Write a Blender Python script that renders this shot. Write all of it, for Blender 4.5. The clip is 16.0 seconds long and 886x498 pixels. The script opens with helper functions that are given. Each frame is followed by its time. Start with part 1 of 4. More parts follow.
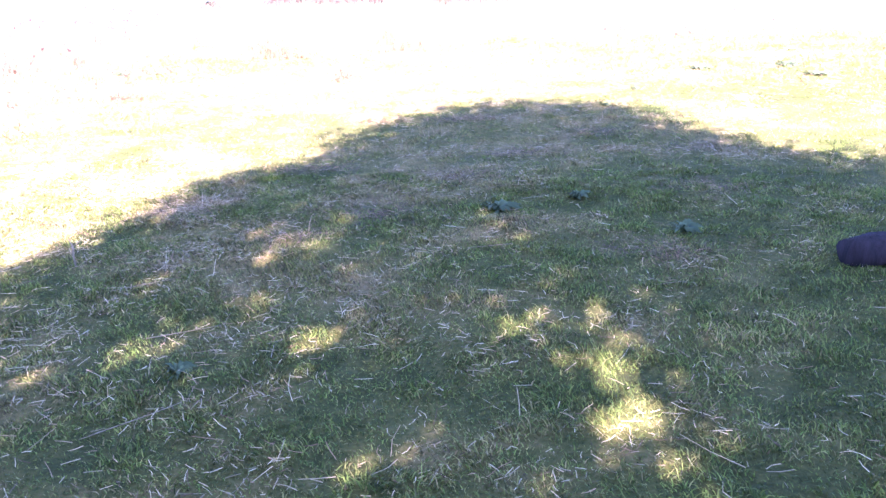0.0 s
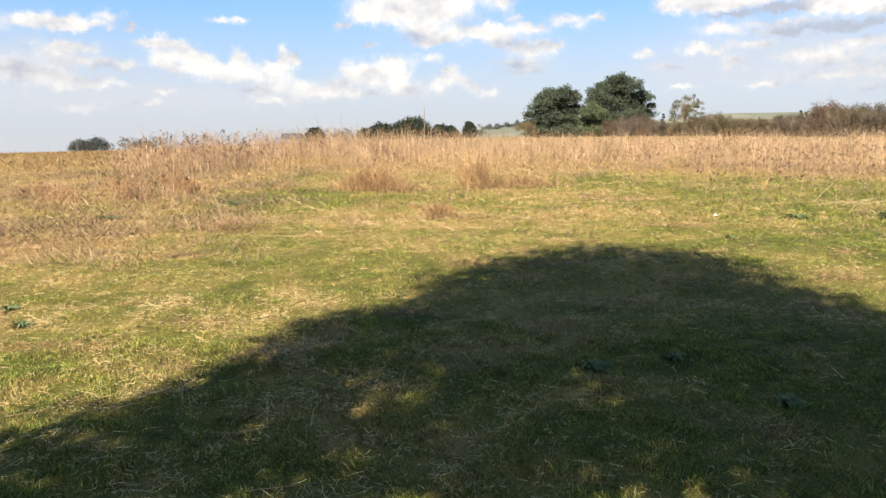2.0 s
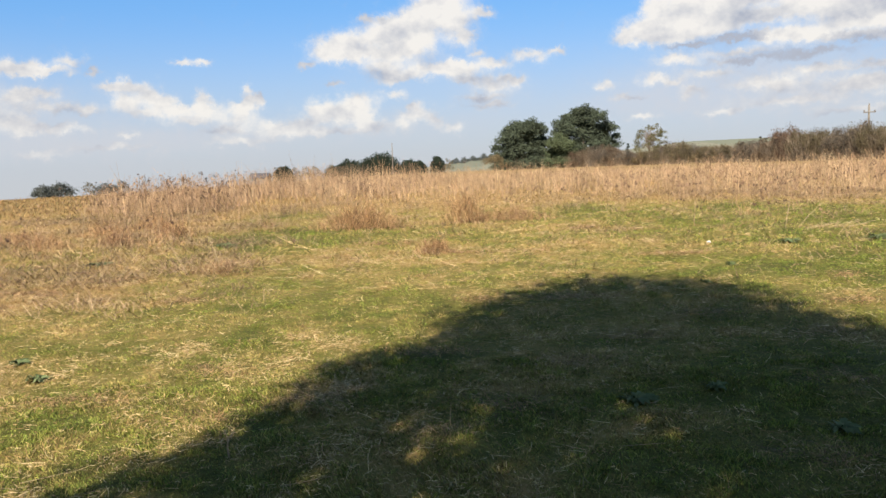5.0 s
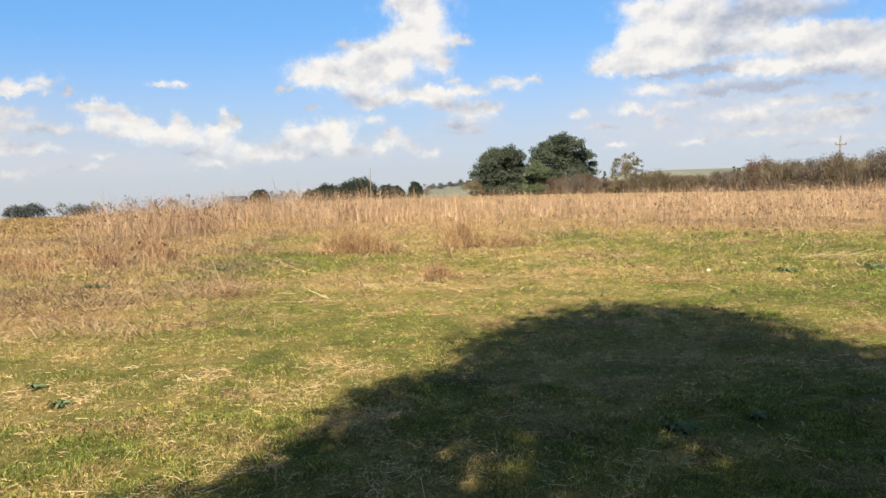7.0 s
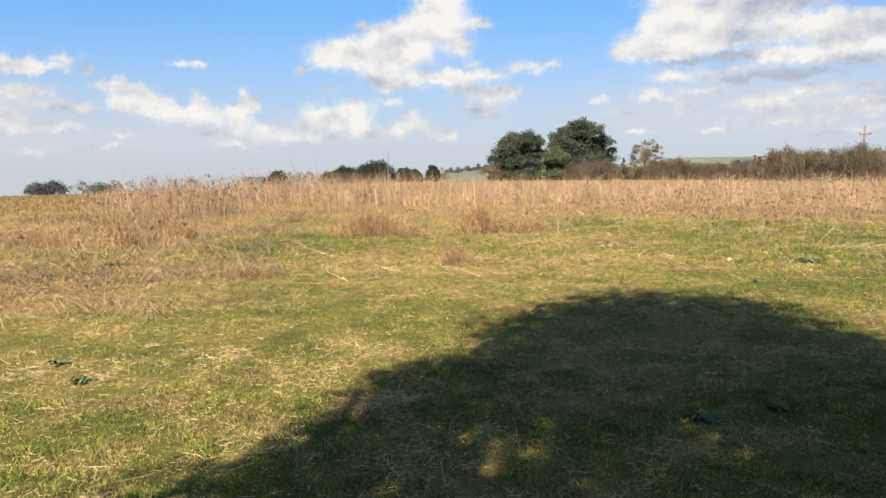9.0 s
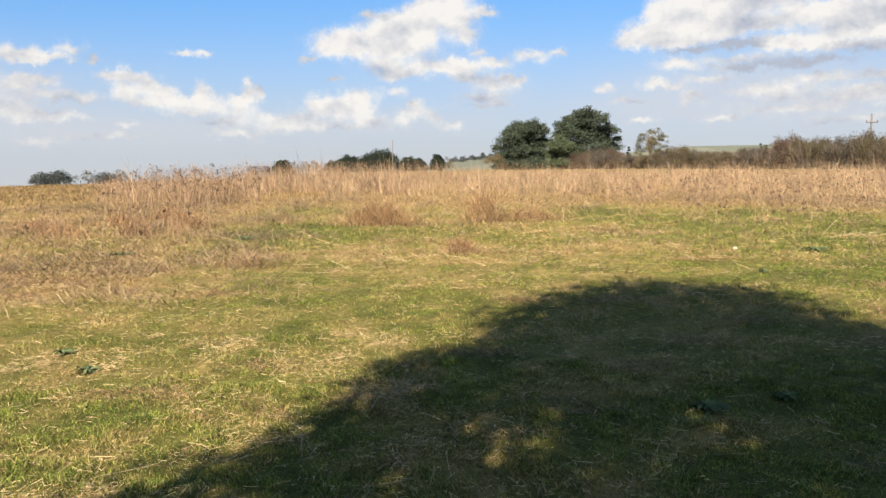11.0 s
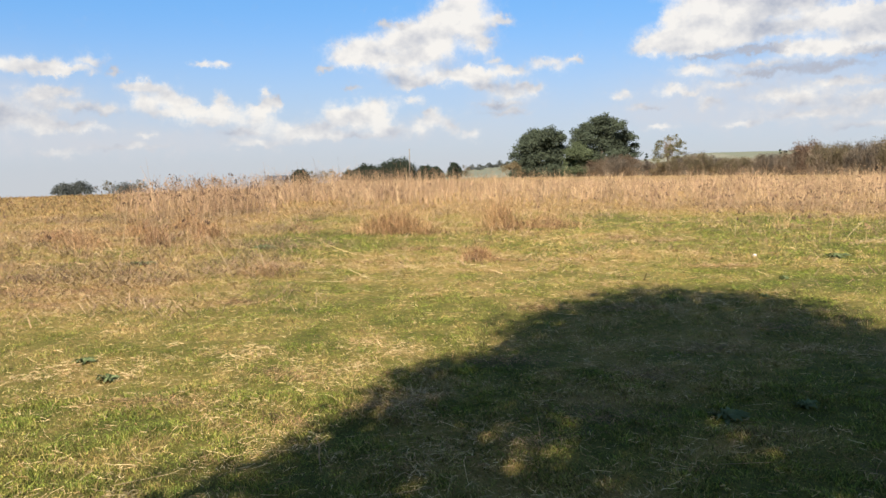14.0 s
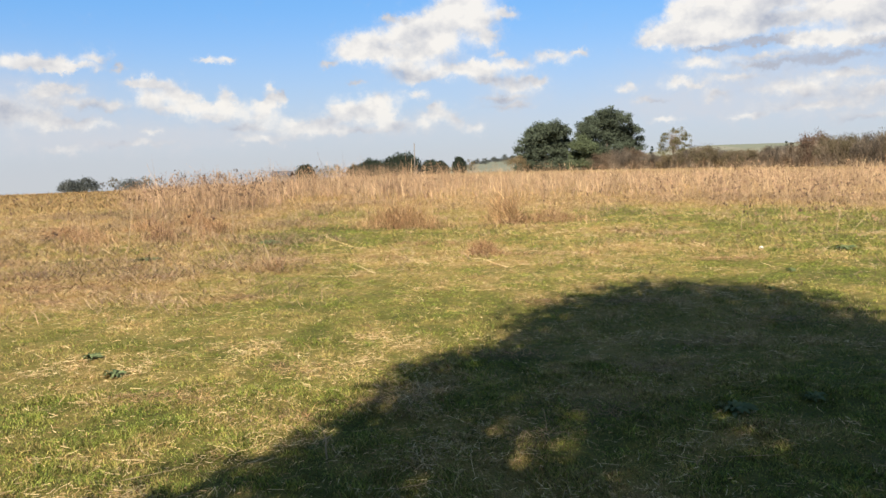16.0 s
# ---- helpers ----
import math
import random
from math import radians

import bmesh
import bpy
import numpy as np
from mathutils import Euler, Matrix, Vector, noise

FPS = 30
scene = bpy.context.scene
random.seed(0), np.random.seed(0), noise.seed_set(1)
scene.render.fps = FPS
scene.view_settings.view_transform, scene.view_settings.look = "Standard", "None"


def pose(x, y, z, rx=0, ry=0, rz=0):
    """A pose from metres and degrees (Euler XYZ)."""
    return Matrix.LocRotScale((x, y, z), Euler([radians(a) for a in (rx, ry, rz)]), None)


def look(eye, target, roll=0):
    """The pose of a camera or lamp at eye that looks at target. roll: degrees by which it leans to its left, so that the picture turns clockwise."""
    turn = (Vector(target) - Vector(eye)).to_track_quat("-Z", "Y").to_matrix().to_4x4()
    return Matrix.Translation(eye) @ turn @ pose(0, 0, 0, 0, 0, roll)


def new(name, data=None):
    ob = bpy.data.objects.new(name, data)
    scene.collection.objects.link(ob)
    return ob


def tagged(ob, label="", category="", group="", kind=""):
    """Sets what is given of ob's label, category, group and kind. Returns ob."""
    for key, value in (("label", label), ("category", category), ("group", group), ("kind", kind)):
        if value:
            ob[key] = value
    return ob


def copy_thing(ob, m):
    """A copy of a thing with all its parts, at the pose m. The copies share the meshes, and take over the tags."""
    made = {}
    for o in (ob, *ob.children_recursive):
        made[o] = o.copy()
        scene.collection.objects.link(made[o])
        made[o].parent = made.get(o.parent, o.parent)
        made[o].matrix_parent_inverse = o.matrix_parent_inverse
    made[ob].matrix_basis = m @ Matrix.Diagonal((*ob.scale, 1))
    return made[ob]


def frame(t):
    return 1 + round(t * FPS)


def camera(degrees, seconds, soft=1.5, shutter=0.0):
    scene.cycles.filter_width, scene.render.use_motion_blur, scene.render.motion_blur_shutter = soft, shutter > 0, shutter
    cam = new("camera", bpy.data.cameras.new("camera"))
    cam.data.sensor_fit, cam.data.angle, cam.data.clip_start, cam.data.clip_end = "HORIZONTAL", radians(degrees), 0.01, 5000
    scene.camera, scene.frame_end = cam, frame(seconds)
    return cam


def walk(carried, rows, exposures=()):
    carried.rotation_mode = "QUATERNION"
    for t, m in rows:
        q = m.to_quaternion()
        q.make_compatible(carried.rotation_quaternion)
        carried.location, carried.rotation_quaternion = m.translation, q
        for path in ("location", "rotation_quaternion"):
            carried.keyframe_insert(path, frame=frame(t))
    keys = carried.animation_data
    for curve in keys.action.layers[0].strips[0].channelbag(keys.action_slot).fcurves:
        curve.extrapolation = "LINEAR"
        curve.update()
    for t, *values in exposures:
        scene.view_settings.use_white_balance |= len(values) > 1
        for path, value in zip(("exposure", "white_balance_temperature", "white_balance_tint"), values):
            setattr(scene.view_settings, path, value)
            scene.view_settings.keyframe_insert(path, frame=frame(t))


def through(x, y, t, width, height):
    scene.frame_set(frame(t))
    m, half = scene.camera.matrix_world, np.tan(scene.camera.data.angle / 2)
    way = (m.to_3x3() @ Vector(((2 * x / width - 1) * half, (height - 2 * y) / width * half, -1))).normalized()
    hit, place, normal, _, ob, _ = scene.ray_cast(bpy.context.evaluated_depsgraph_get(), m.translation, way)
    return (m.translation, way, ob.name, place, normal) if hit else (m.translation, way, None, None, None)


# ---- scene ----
cam = camera(59.2, 16.0)
PATH = [
    (0, (0.108, 0.048, 1.339), (0.091, 1.943, 0.701), -1.8),
    (0.5, (0.098, 0.024, 1.41), (0.022, 1.955, 0.895), -2.2),
    (1, (0.093, -0.003, 1.492), (-0.102, 1.926, 0.999), -1.2),
    (1.5, (0.082, -0.014, 1.539), (-0.129, 1.932, 1.13), -1.0),
    (2, (0.049, -0.002, 1.551), (-0.18, 1.958, 1.222), -0.6),
    (2.5, (0.036, 0.024, 1.563), (-0.166, 1.992, 1.273), -0.9),
    (3, (-0.062, 0.056, 1.577), (-0.184, 2.035, 1.314), -1.5),
    (3.5, (-0.203, 0.058, 1.581), (-0.302, 2.04, 1.331), -2.2),
    (4, (-0.212, 0.033, 1.559), (-0.376, 2.003, 1.253), -2.7),
    (4.2, (-0.236, 0.019, 1.568), (-0.4, 1.991, 1.277), -2.5),
    (6.3, (-0.693, -0.004, 1.581), (-0.797, 1.981, 1.357), -2.5),
    (6.5, (-0.747, -0.013, 1.589), (-0.837, 1.973, 1.371), -2.5),
    (7, (-0.799, 0.002, 1.589), (-0.887, 1.992, 1.408), -1.4),
    (7.5, (-0.813, -0.005, 1.599), (-0.894, 1.987, 1.432), -1.2),
    (8, (-0.829, 0.001, 1.596), (-0.914, 1.99, 1.404), -1.0),
    (8.5, (-0.831, 0.008, 1.593), (-0.945, 1.994, 1.39), -0.6),
    (9, (-0.84, 0.019, 1.588), (-0.97, 2.003, 1.367), -0.5),
    (9.5, (-0.844, 0.033, 1.584), (-0.977, 2.015, 1.352), -0.6),
    (12, (-0.841, 0.048, 1.586), (-0.991, 2.026, 1.335), -0.7),
    (12.5, (-0.836, 0.043, 1.587), (-0.989, 2.022, 1.345), -0.8),
    (13, (-0.841, 0.032, 1.592), (-0.997, 2.012, 1.361), -0.7),
    (13.5, (-0.835, 0.035, 1.589), (-1.009, 2.015, 1.364), -0.8),
    (14, (-0.839, 0.043, 1.587), (-1.025, 2.021, 1.36), -1.0),
    (14.5, (-0.841, 0.045, 1.585), (-1.031, 2.023, 1.357), -1.2),
    (15, (-0.835, 0.045, 1.587), (-1.027, 2.023, 1.359), -1.2),
    (15.5, (-0.841, 0.044, 1.585), (-1.037, 2.022, 1.355), -1.3),
    (16, (-0.84, 0.052, 1.583), (-1.04, 2.027, 1.342), -1.4),
]
EXPOSURES = [(0.0, 4.1, 5100, 52), (0.3, 3.65, 5500, 50), (0.5, 3.35, 5900, 46), (1.0, 2.8, 6500, 26), (1.5, 2.15, 6700, 12), (2.0, 1.8, 6700, 10),
             (2.5, 1.6, 6700, 10), (3.0, 1.52, 6600, 10), (4.0, 1.52, 6600, 10), (7.0, 1.6, 6600, 10), (16.0, 1.57, 6600, 10)]
walk(cam, [(t, look(eye, target, roll)) for t, eye, target, roll in PATH], EXPOSURES)

# ---- daylight: sun behind the walker, broken cloud ahead ----
SUN_UP, SUN_HEADING = 36.0, 12.0      # elevation; heading of the shadows, clockwise from +y
flat = math.cos(radians(SUN_UP))
RAYS = Vector((math.sin(radians(SUN_HEADING)) * flat, math.cos(radians(SUN_HEADING)) * flat, -math.sin(radians(SUN_UP))))
sun = new("sun", bpy.data.lights.new("sun", "SUN"))
sun.data.energy, sun.data.angle, sun.data.color = 5.0, radians(0.55), (1.0, 0.9, 0.74)
sun.matrix_world = look((0, 0, 40), Vector((0, 0, 40)) + RAYS)

# cloud lobes: bearing, elevation, half width, half height in degrees; lightness (of the veil: thickness)
CLOUD_TOWER = [(-4.2, 10.5, 1.74, 1.49, 1.00), (-3.0, 9.4, 1.58, 1.41, 0.95), (-5.3, 9.6, 1.41, 1.08, 1.00), (-0.9, 9.7, 0.91, 0.46, 0.65),
    (-3.1, 11.9, 1.83, 1.24, 1.00), (-5.0, 12.5, 1.66, 1.04, 0.90), (-6.9, 9.1, 1.58, 1.00, 0.95), (-8.6, 8.6, 1.83, 0.91, 0.92), (-10.9, 8.1, 1.83, 0.75, 0.90),
    (-12.2, 7.4, 1.41, 0.83, 0.95), (-9.8, 7.2, 2.28, 0.62, 0.66), (-7.2, 7.3, 1.91, 0.91, 0.60), (-5.3, 7.9, 1.33, 1.16, 0.75), (-9.4, 9.6, 0.66, 0.33, 0.60),
    (-8.1, 9.5, 0.50, 0.25, 0.40), (-2.2, 8.1, 0.91, 0.75, 0.70)]
CLOUD_SHELF = [(-7.5, 5.5, 1.91, 0.41, 0.62), (-4.9, 6.0, 2.57, 0.62, 0.90), (-2.7, 6.0, 1.58, 0.58, 0.92), (-8.4, 6.2, 1.41, 0.50, 0.55),
    (2.4, 6.7, 1.58, 0.50, 0.95), (-0.3, 6.2, 1.49, 0.41, 0.65), (-1.4, 7.0, 0.66, 0.33, 0.60), (-0.1, 4.8, 1.83, 0.71, 0.75), (1.3, 5.1, 0.83, 0.41, 0.70),
    (-1.2, 3.9, 1.83, 0.29, 0.20), (-11.7, 5.3, 0.91, 0.25, 0.45), (-13.6, 6.5, 0.66, 0.25, 0.40), (4.3, 6.9, 0.58, 0.25, 0.50), (-2.2, 5.2, 1.24, 0.41, 0.50)]
CLOUD_LOW = [(-10.3, 3.9, 1.74, 0.71, 1.00), (-12.8, 3.4, 1.41, 0.71, 0.98), (-11.5, 2.9, 2.32, 0.75, 0.90), (-9.6, 2.7, 0.83, 0.91, 0.90),
    (-7.4, 4.4, 1.00, 0.37, 0.80), (-5.8, 2.9, 1.24, 0.71, 0.85), (-7.1, 2.2, 0.83, 0.71, 0.85), (-4.6, 2.3, 0.66, 0.50, 0.70), (-3.2, 1.8, 0.83, 0.46, 0.95),
    (-16.4, 2.3, 1.24, 0.66, 0.90), (-15.1, 2.0, 1.24, 0.46, 0.85), (-12.0, 1.8, 2.49, 0.33, 0.30), (-9.0, 2.1, 1.08, 0.41, 0.60), (-14.0, 2.3, 1.00, 0.58, 0.75),
    (-6.4, 3.6, 0.50, 0.37, 0.75)]
CLOUD_LEFT = [(-26.7, 5.2, 0.83, 0.37, 0.80), (-25.5, 5.3, 1.08, 0.46, 0.90), (-24.4, 4.7, 1.16, 0.71, 0.95), (-23.5, 4.2, 0.91, 0.54, 0.85),
    (-26.0, 4.2, 1.08, 0.66, 0.75), (-24.6, 3.5, 1.83, 0.41, 0.70), (-22.3, 3.6, 1.16, 0.41, 0.90), (-20.8, 4.3, 0.58, 0.66, 0.98), (-20.6, 3.6, 1.16, 0.54, 0.85),
    (-18.6, 3.0, 1.41, 0.91, 0.92), (-17.4, 4.1, 0.66, 0.54, 0.85), (-17.8, 4.8, 0.41, 0.37, 0.90), (-18.1, 3.7, 0.75, 0.46, 0.85), (-21.7, 2.9, 1.91, 0.41, 0.60),
    (-19.6, 2.1, 1.83, 0.33, 0.35), (-16.9, 4.4, 0.33, 0.41, 0.60)]
CLOUD_FAR_LEFT = [(-31.5, 6.4, 1.58, 0.50, 0.80), (-29.0, 6.9, 1.04, 0.46, 0.65), (-30.5, 6.2, 1.91, 0.29, 0.60), (-22.0, 6.8, 0.71, 0.25, 0.65),
    (-20.7, 6.9, 0.75, 0.29, 0.70), (-27.6, 6.2, 0.58, 0.21, 0.30), (-30.9, 4.9, 1.24, 0.41, 0.72), (-32.4, 4.6, 1.24, 0.46, 0.60), (-30.2, 4.0, 2.74, 0.41, 0.40),
    (-32.0, 2.9, 1.16, 0.66, 0.80), (-30.3, 2.5, 2.32, 0.37, 0.55), (-28.4, 3.6, 0.91, 0.33, 0.40), (-25.9, 2.0, 0.75, 0.25, 0.70), (-31.4, 0.9, 1.41, 0.33, 0.60),
    (-26.8, 1.2, 2.90, 0.29, 0.45), (-18.6, 1.4, 2.66, 0.33, 0.55), (-34.0, 6.4, 2.07, 0.58, 0.70), (-34.5, 3.3, 2.49, 1.04, 0.60)]
CLOUD_RIGHT = [(12.4, 10.2, 1.66, 1.00, 1.00), (13.6, 9.2, 1.49, 1.16, 1.00), (11.0, 9.3, 0.91, 0.71, 0.95), (10.2, 8.2, 1.49, 0.83, 0.92),
    (12.4, 8.2, 1.91, 1.08, 1.00), (9.2, 7.5, 1.24, 0.58, 0.90), (11.6, 7.2, 1.91, 0.54, 0.80), (15.8, 9.1, 1.83, 1.49, 0.62), (14.8, 7.7, 2.49, 0.71, 0.70),
    (18.2, 9.6, 2.90, 0.75, 0.50), (20.0, 8.4, 2.32, 0.91, 0.85), (22.0, 8.8, 1.91, 0.75, 0.90), (24.2, 8.6, 2.49, 0.91, 0.70), (23.3, 7.3, 2.90, 0.71, 0.85),
    (19.0, 6.8, 1.58, 0.62, 1.00), (20.8, 6.7, 1.66, 0.54, 0.95), (11.6, 11.4, 1.66, 0.83, 0.95), (14.9, 11.4, 2.49, 1.00, 0.90)]
CLOUD_SHADE = [(16.2, 6.9, 1.91, 0.25, -0.50), (17.9, 7.1, 0.66, 0.33, -0.20), (13.5, 6.6, 1.66, 0.21, -0.30), (20.8, 5.6, 2.90, 0.37, -0.20),
    (23.4, 6.4, 2.49, 0.33, 0.00), (25.3, 4.6, 2.07, 0.33, 0.05), (19.8, 10.2, 5.39, 0.50, 0.10), (17.8, 8.2, 1.41, 0.50, 0.30), (16.5, 5.4, 2.49, 0.29, 0.10),
    (24.5, 7.8, 2.07, 0.33, 0.20), (20.5, 11.0, 4.98, 0.83, 0.60), (26.7, 7.6, 2.49, 1.66, 0.60), (27.6, 5.9, 2.07, 0.83, 0.50)]
CLOUD_BANDS = [(12.5, 5.8, 1.99, 0.50, 0.75), (16.5, 6.0, 2.07, 0.33, 0.60), (11.0, 4.6, 1.12, 0.46, 0.98), (12.3, 4.3, 0.83, 0.33, 0.60),
    (7.5, 4.3, 1.00, 0.33, 0.60), (13.3, 3.5, 1.04, 0.41, 0.75), (18.3, 3.8, 3.32, 0.58, 0.60), (23.4, 3.3, 2.90, 0.62, 0.68), (19.8, 2.6, 3.73, 0.41, 0.50),
    (10.3, 2.0, 1.08, 0.25, 0.75), (15.7, 2.1, 1.74, 0.29, 0.75), (25.3, 3.7, 2.07, 0.50, 0.60), (14.7, 4.7, 2.07, 0.37, 0.50), (21.4, 4.5, 2.49, 0.37, 0.55),
    (9.1, 3.4, 1.24, 0.25, 0.50), (-0.6, 3.3, 2.07, 0.33, 0.50), (23.5, 1.8, 3.73, 0.33, 0.50)]
CLOUD_VEIL = [(-30.7, 3.4, 6.22, 2.28, 0.40), (-21.7, 1.9, 13.69, 1.16, 0.45), (-29.2, 1.2, 12.45, 0.91, 0.35), (-0.3, 4.1, 3.11, 1.66, 0.40),
    (9.9, 2.8, 6.22, 1.24, 0.35), (19.0, 4.9, 10.79, 2.28, 0.55), (21.8, 2.5, 9.96, 1.66, 0.45), (-7.1, 2.0, 8.30, 1.04, 0.30), (-6.2, 6.8, 4.56, 2.07, 0.35),
    (14.4, 3.6, 7.88, 1.66, 0.40), (-34.7, 4.0, 3.73, 2.49, 0.50)]


class Nodes:
    """Short ways to add and join nodes of one tree."""

    def __init__(self, tree):
        self.tree = tree
        tree.nodes.clear()

    def add(self, kind, inputs=None, **settings):
        node = self.tree.nodes.new(kind)
        for key, value in settings.items():
            setattr(node, key, value)
        for key, value in (inputs or {}).items():
            if isinstance(value, bpy.types.NodeSocket):
                self.tree.links.new(value, node.inputs[key])
            else:
                node.inputs[key].default_value = value
        return node

    def math(self, operation, a, b=0.0, c=0.0):
        return self.add("ShaderNodeMath", {0: a, 1: b, 2: c}, operation=operation).outputs[0]

    def vec(self, operation, a, b=(0, 0, 0), c=(0, 0, 0), out=0):
        return self.add("ShaderNodeVectorMath", {0: a, 1: b, 2: c}, operation=operation).outputs[out]

    def mix(self, factor, a, b, blend="MIX"):
        node = self.add("ShaderNodeMix", {0: factor, 6: a, 7: b}, data_type="RGBA", blend_type=blend)
        return node.outputs[2]

    def step(self, value, low, high):
        node = self.add("ShaderNodeMapRange", {0: value, 1: low, 2: high, 3: 0.0, 4: 1.0}, interpolation_type="SMOOTHSTEP")
        return node.outputs[0]

    def noise(self, vector, scale, detail=4.0, rough=0.55, out="Fac"):
        node = self.add("ShaderNodeTexNoise", {"Vector": vector, "Scale": scale, "Detail": detail, "Roughness": rough})
        return node.outputs[out]


world = bpy.data.worlds.new("sky")
scene.world = world
world.use_nodes = True
n = Nodes(world.node_tree)
way = n.vec("NORMALIZE", n.add("ShaderNodeTexCoord").outputs["Generated"])
axes = n.add("ShaderNodeSeparateXYZ", {0: way}).outputs
bearing = n.math("MULTIPLY", n.math("ARCTAN2", axes[0], axes[1]), 57.2958)
rise = n.math("MULTIPLY", n.math("ARCSINE", axes[2]), 57.2958)
place = n.add("ShaderNodeCombineXYZ", {0: bearing, 1: rise, 2: 5.3}).outputs[0]
curl = n.vec("SUBTRACT", n.noise(place, 0.9, 7.0, 0.66, "Color"), (0.5, 0.5, 0.5))
billow = n.vec("MULTIPLY_ADD", curl, (2.0, 1.7, 0.0), place)
fine = n.noise(place, 1.1, 8.0, 0.62)
mass = n.noise(n.vec("MULTIPLY", place, (1.0, 1.3, 1.0)), 0.42, 5.0, 0.5)
lit = n.noise(n.vec("MULTIPLY", n.vec("ADD", place, (-0.4, 0.8, 0.0)), (1.0, 1.3, 1.0)), 0.42, 5.0, 0.5)


def gathered(lobes_, at, fall):
    """The summed weight of lobes, and their summed lightness."""
    total, shine = None, None
    for az, el, wide, tall, pale in lobes_:
        q = n.vec("MULTIPLY_ADD", at, (1 / wide, 1 / tall, 0), (-az / wide, -el / tall, 0))
        w = n.math("POWER", fall, n.vec("DOT_PRODUCT", q, q, out=1))
        shine = n.math("MULTIPLY_ADD", w, pale, 0.0 if shine is None else shine)
        total = w if total is None else n.math("ADD", total, w)
    return total, shine


cover, light = gathered(CLOUD_TOWER + CLOUD_SHELF + CLOUD_LOW + CLOUD_LEFT + CLOUD_FAR_LEFT + CLOUD_RIGHT + CLOUD_SHADE + CLOUD_BANDS, billow, 0.27)
haziness = gathered(CLOUD_VEIL, n.vec("MULTIPLY_ADD", curl, (4.0, 2.0, 0.0), place), 0.3)[1]
# the same broken cloud all round and overhead
aside = n.math("MAXIMUM", n.step(n.math("ABSOLUTE", bearing), 33.0, 42.0), n.step(rise, 14.0, 20.0))
field = n.noise(n.vec("MULTIPLY", place, (1.0, 1.6, 1.0)), 0.07, 6.0, 0.6)
cover = n.math("ADD", cover, n.math("MULTIPLY", aside, n.math("MULTIPLY", n.math("SUBTRACT", field, 0.48), 4.0)))
veil = n.step(n.math("ADD", cover, n.math("MULTIPLY", n.math("SUBTRACT", fine, 0.5), 0.85)), 0.02, 1.12)
top = n.math("DIVIDE", n.math("MULTIPLY_ADD", aside, 0.4, light), n.math("MAXIMUM", cover, 0.05))
relief = n.math("ADD", n.math("MULTIPLY", n.math("SUBTRACT", mass, lit), 1.9), n.math("MULTIPLY", n.math("SUBTRACT", fine, 0.5), 0.5))
bright = n.add("ShaderNodeMapRange", {0: n.math("ADD", top, relief), 1: 0.08, 2: 1.02, 3: 0.0, 4: 1.0}).outputs[0]
sky = n.add("ShaderNodeTexSky", {"Vector": n.vec("ADD", n.vec("MULTIPLY", n.vec("MAXIMUM", way, (-1, -1, 0)), (1, 1, 1.3)), (0, 0, 0.03))},
            sky_type="NISHITA", sun_disc=False, sun_elevation=radians(SUN_UP), sun_rotation=radians(180 + SUN_HEADING),
            air_density=1.0, dust_density=0.6, ozone_density=1.5).outputs[0]
sky = n.mix(0.78, sky, n.mix(n.step(rise, 10.0, 55.0), (0.26, 1.14, 2.6, 1), (0.36, 0.76, 1.25, 1)))
haze = n.math("SUBTRACT", 1.0, n.step(rise, -3.0, 11.5))
sky = n.mix(n.math("MULTIPLY", haze, 0.95), sky, (1.98, 2.06, 2.16, 1))
thin_veil = n.math("MULTIPLY", n.math("MINIMUM", n.math("MULTIPLY", haziness, 0.8), 0.6), n.math("MULTIPLY_ADD", fine, 0.7, 0.6))
sky = n.mix(thin_veil, sky, (2.28, 2.3, 2.45, 1))
cloud = n.mix(bright, (1.55, 1.66, 1.95, 1), (3.2, 3.1, 2.95, 1))
low = n.math("SUBTRACT", 1.0, n.math("MULTIPLY", n.math("SUBTRACT", 1.0, n.step(rise, 0.0, 4.0)), 0.35))
colour = n.mix(n.math("MULTIPLY", n.math("MULTIPLY", veil, low), 0.95), sky, cloud)
back = n.add("ShaderNodeBackground", {0: colour, 1: 0.1})
n.add("ShaderNodeOutputWorld", {0: back.outputs[0]})


# ---- materials ----
def material(name, rough=0.8):
    mat = bpy.data.materials.new(name)
    mat.use_nodes = True
    return mat, Nodes(mat.node_tree)


def finish(n, colour, rough=0.8, normal=None, through=0.0, specular=0.25):
    """Principled surface, with some light let through where it is thin."""
    inputs = {"Base Color": colour, "Roughness": rough, "Specular IOR Level": specular}
    if normal is not None:
        inputs["Normal"] = normal
    shader = n.add("ShaderNodeBsdfPrincipled", inputs).outputs[0]
    if through:
        thin = n.add("ShaderNodeBsdfTranslucent", {0: colour}).outputs[0]
        shader = n.add("ShaderNodeMixShader", {0: through, 1: shader, 2: thin}).outputs[0]
    n.add("ShaderNodeOutputMaterial", {0: shader})


def ramp(n, factor, stops):
    node = n.add("ShaderNodeValToRGB", {0: factor})
    while len(node.color_ramp.elements) < len(stops):
        node.color_ramp.elements.new(0.5)
    for element, (at, colour) in zip(node.color_ramp.elements, stops):
        element.position, element.color = at, (*colour, 1)
    return node.outputs[0]


def bump(n, height, strength=0.5, distance=0.02):
    return n.add("ShaderNodeBump", {"Height": height, "Strength": strength, "Distance": distance}).outputs[0]


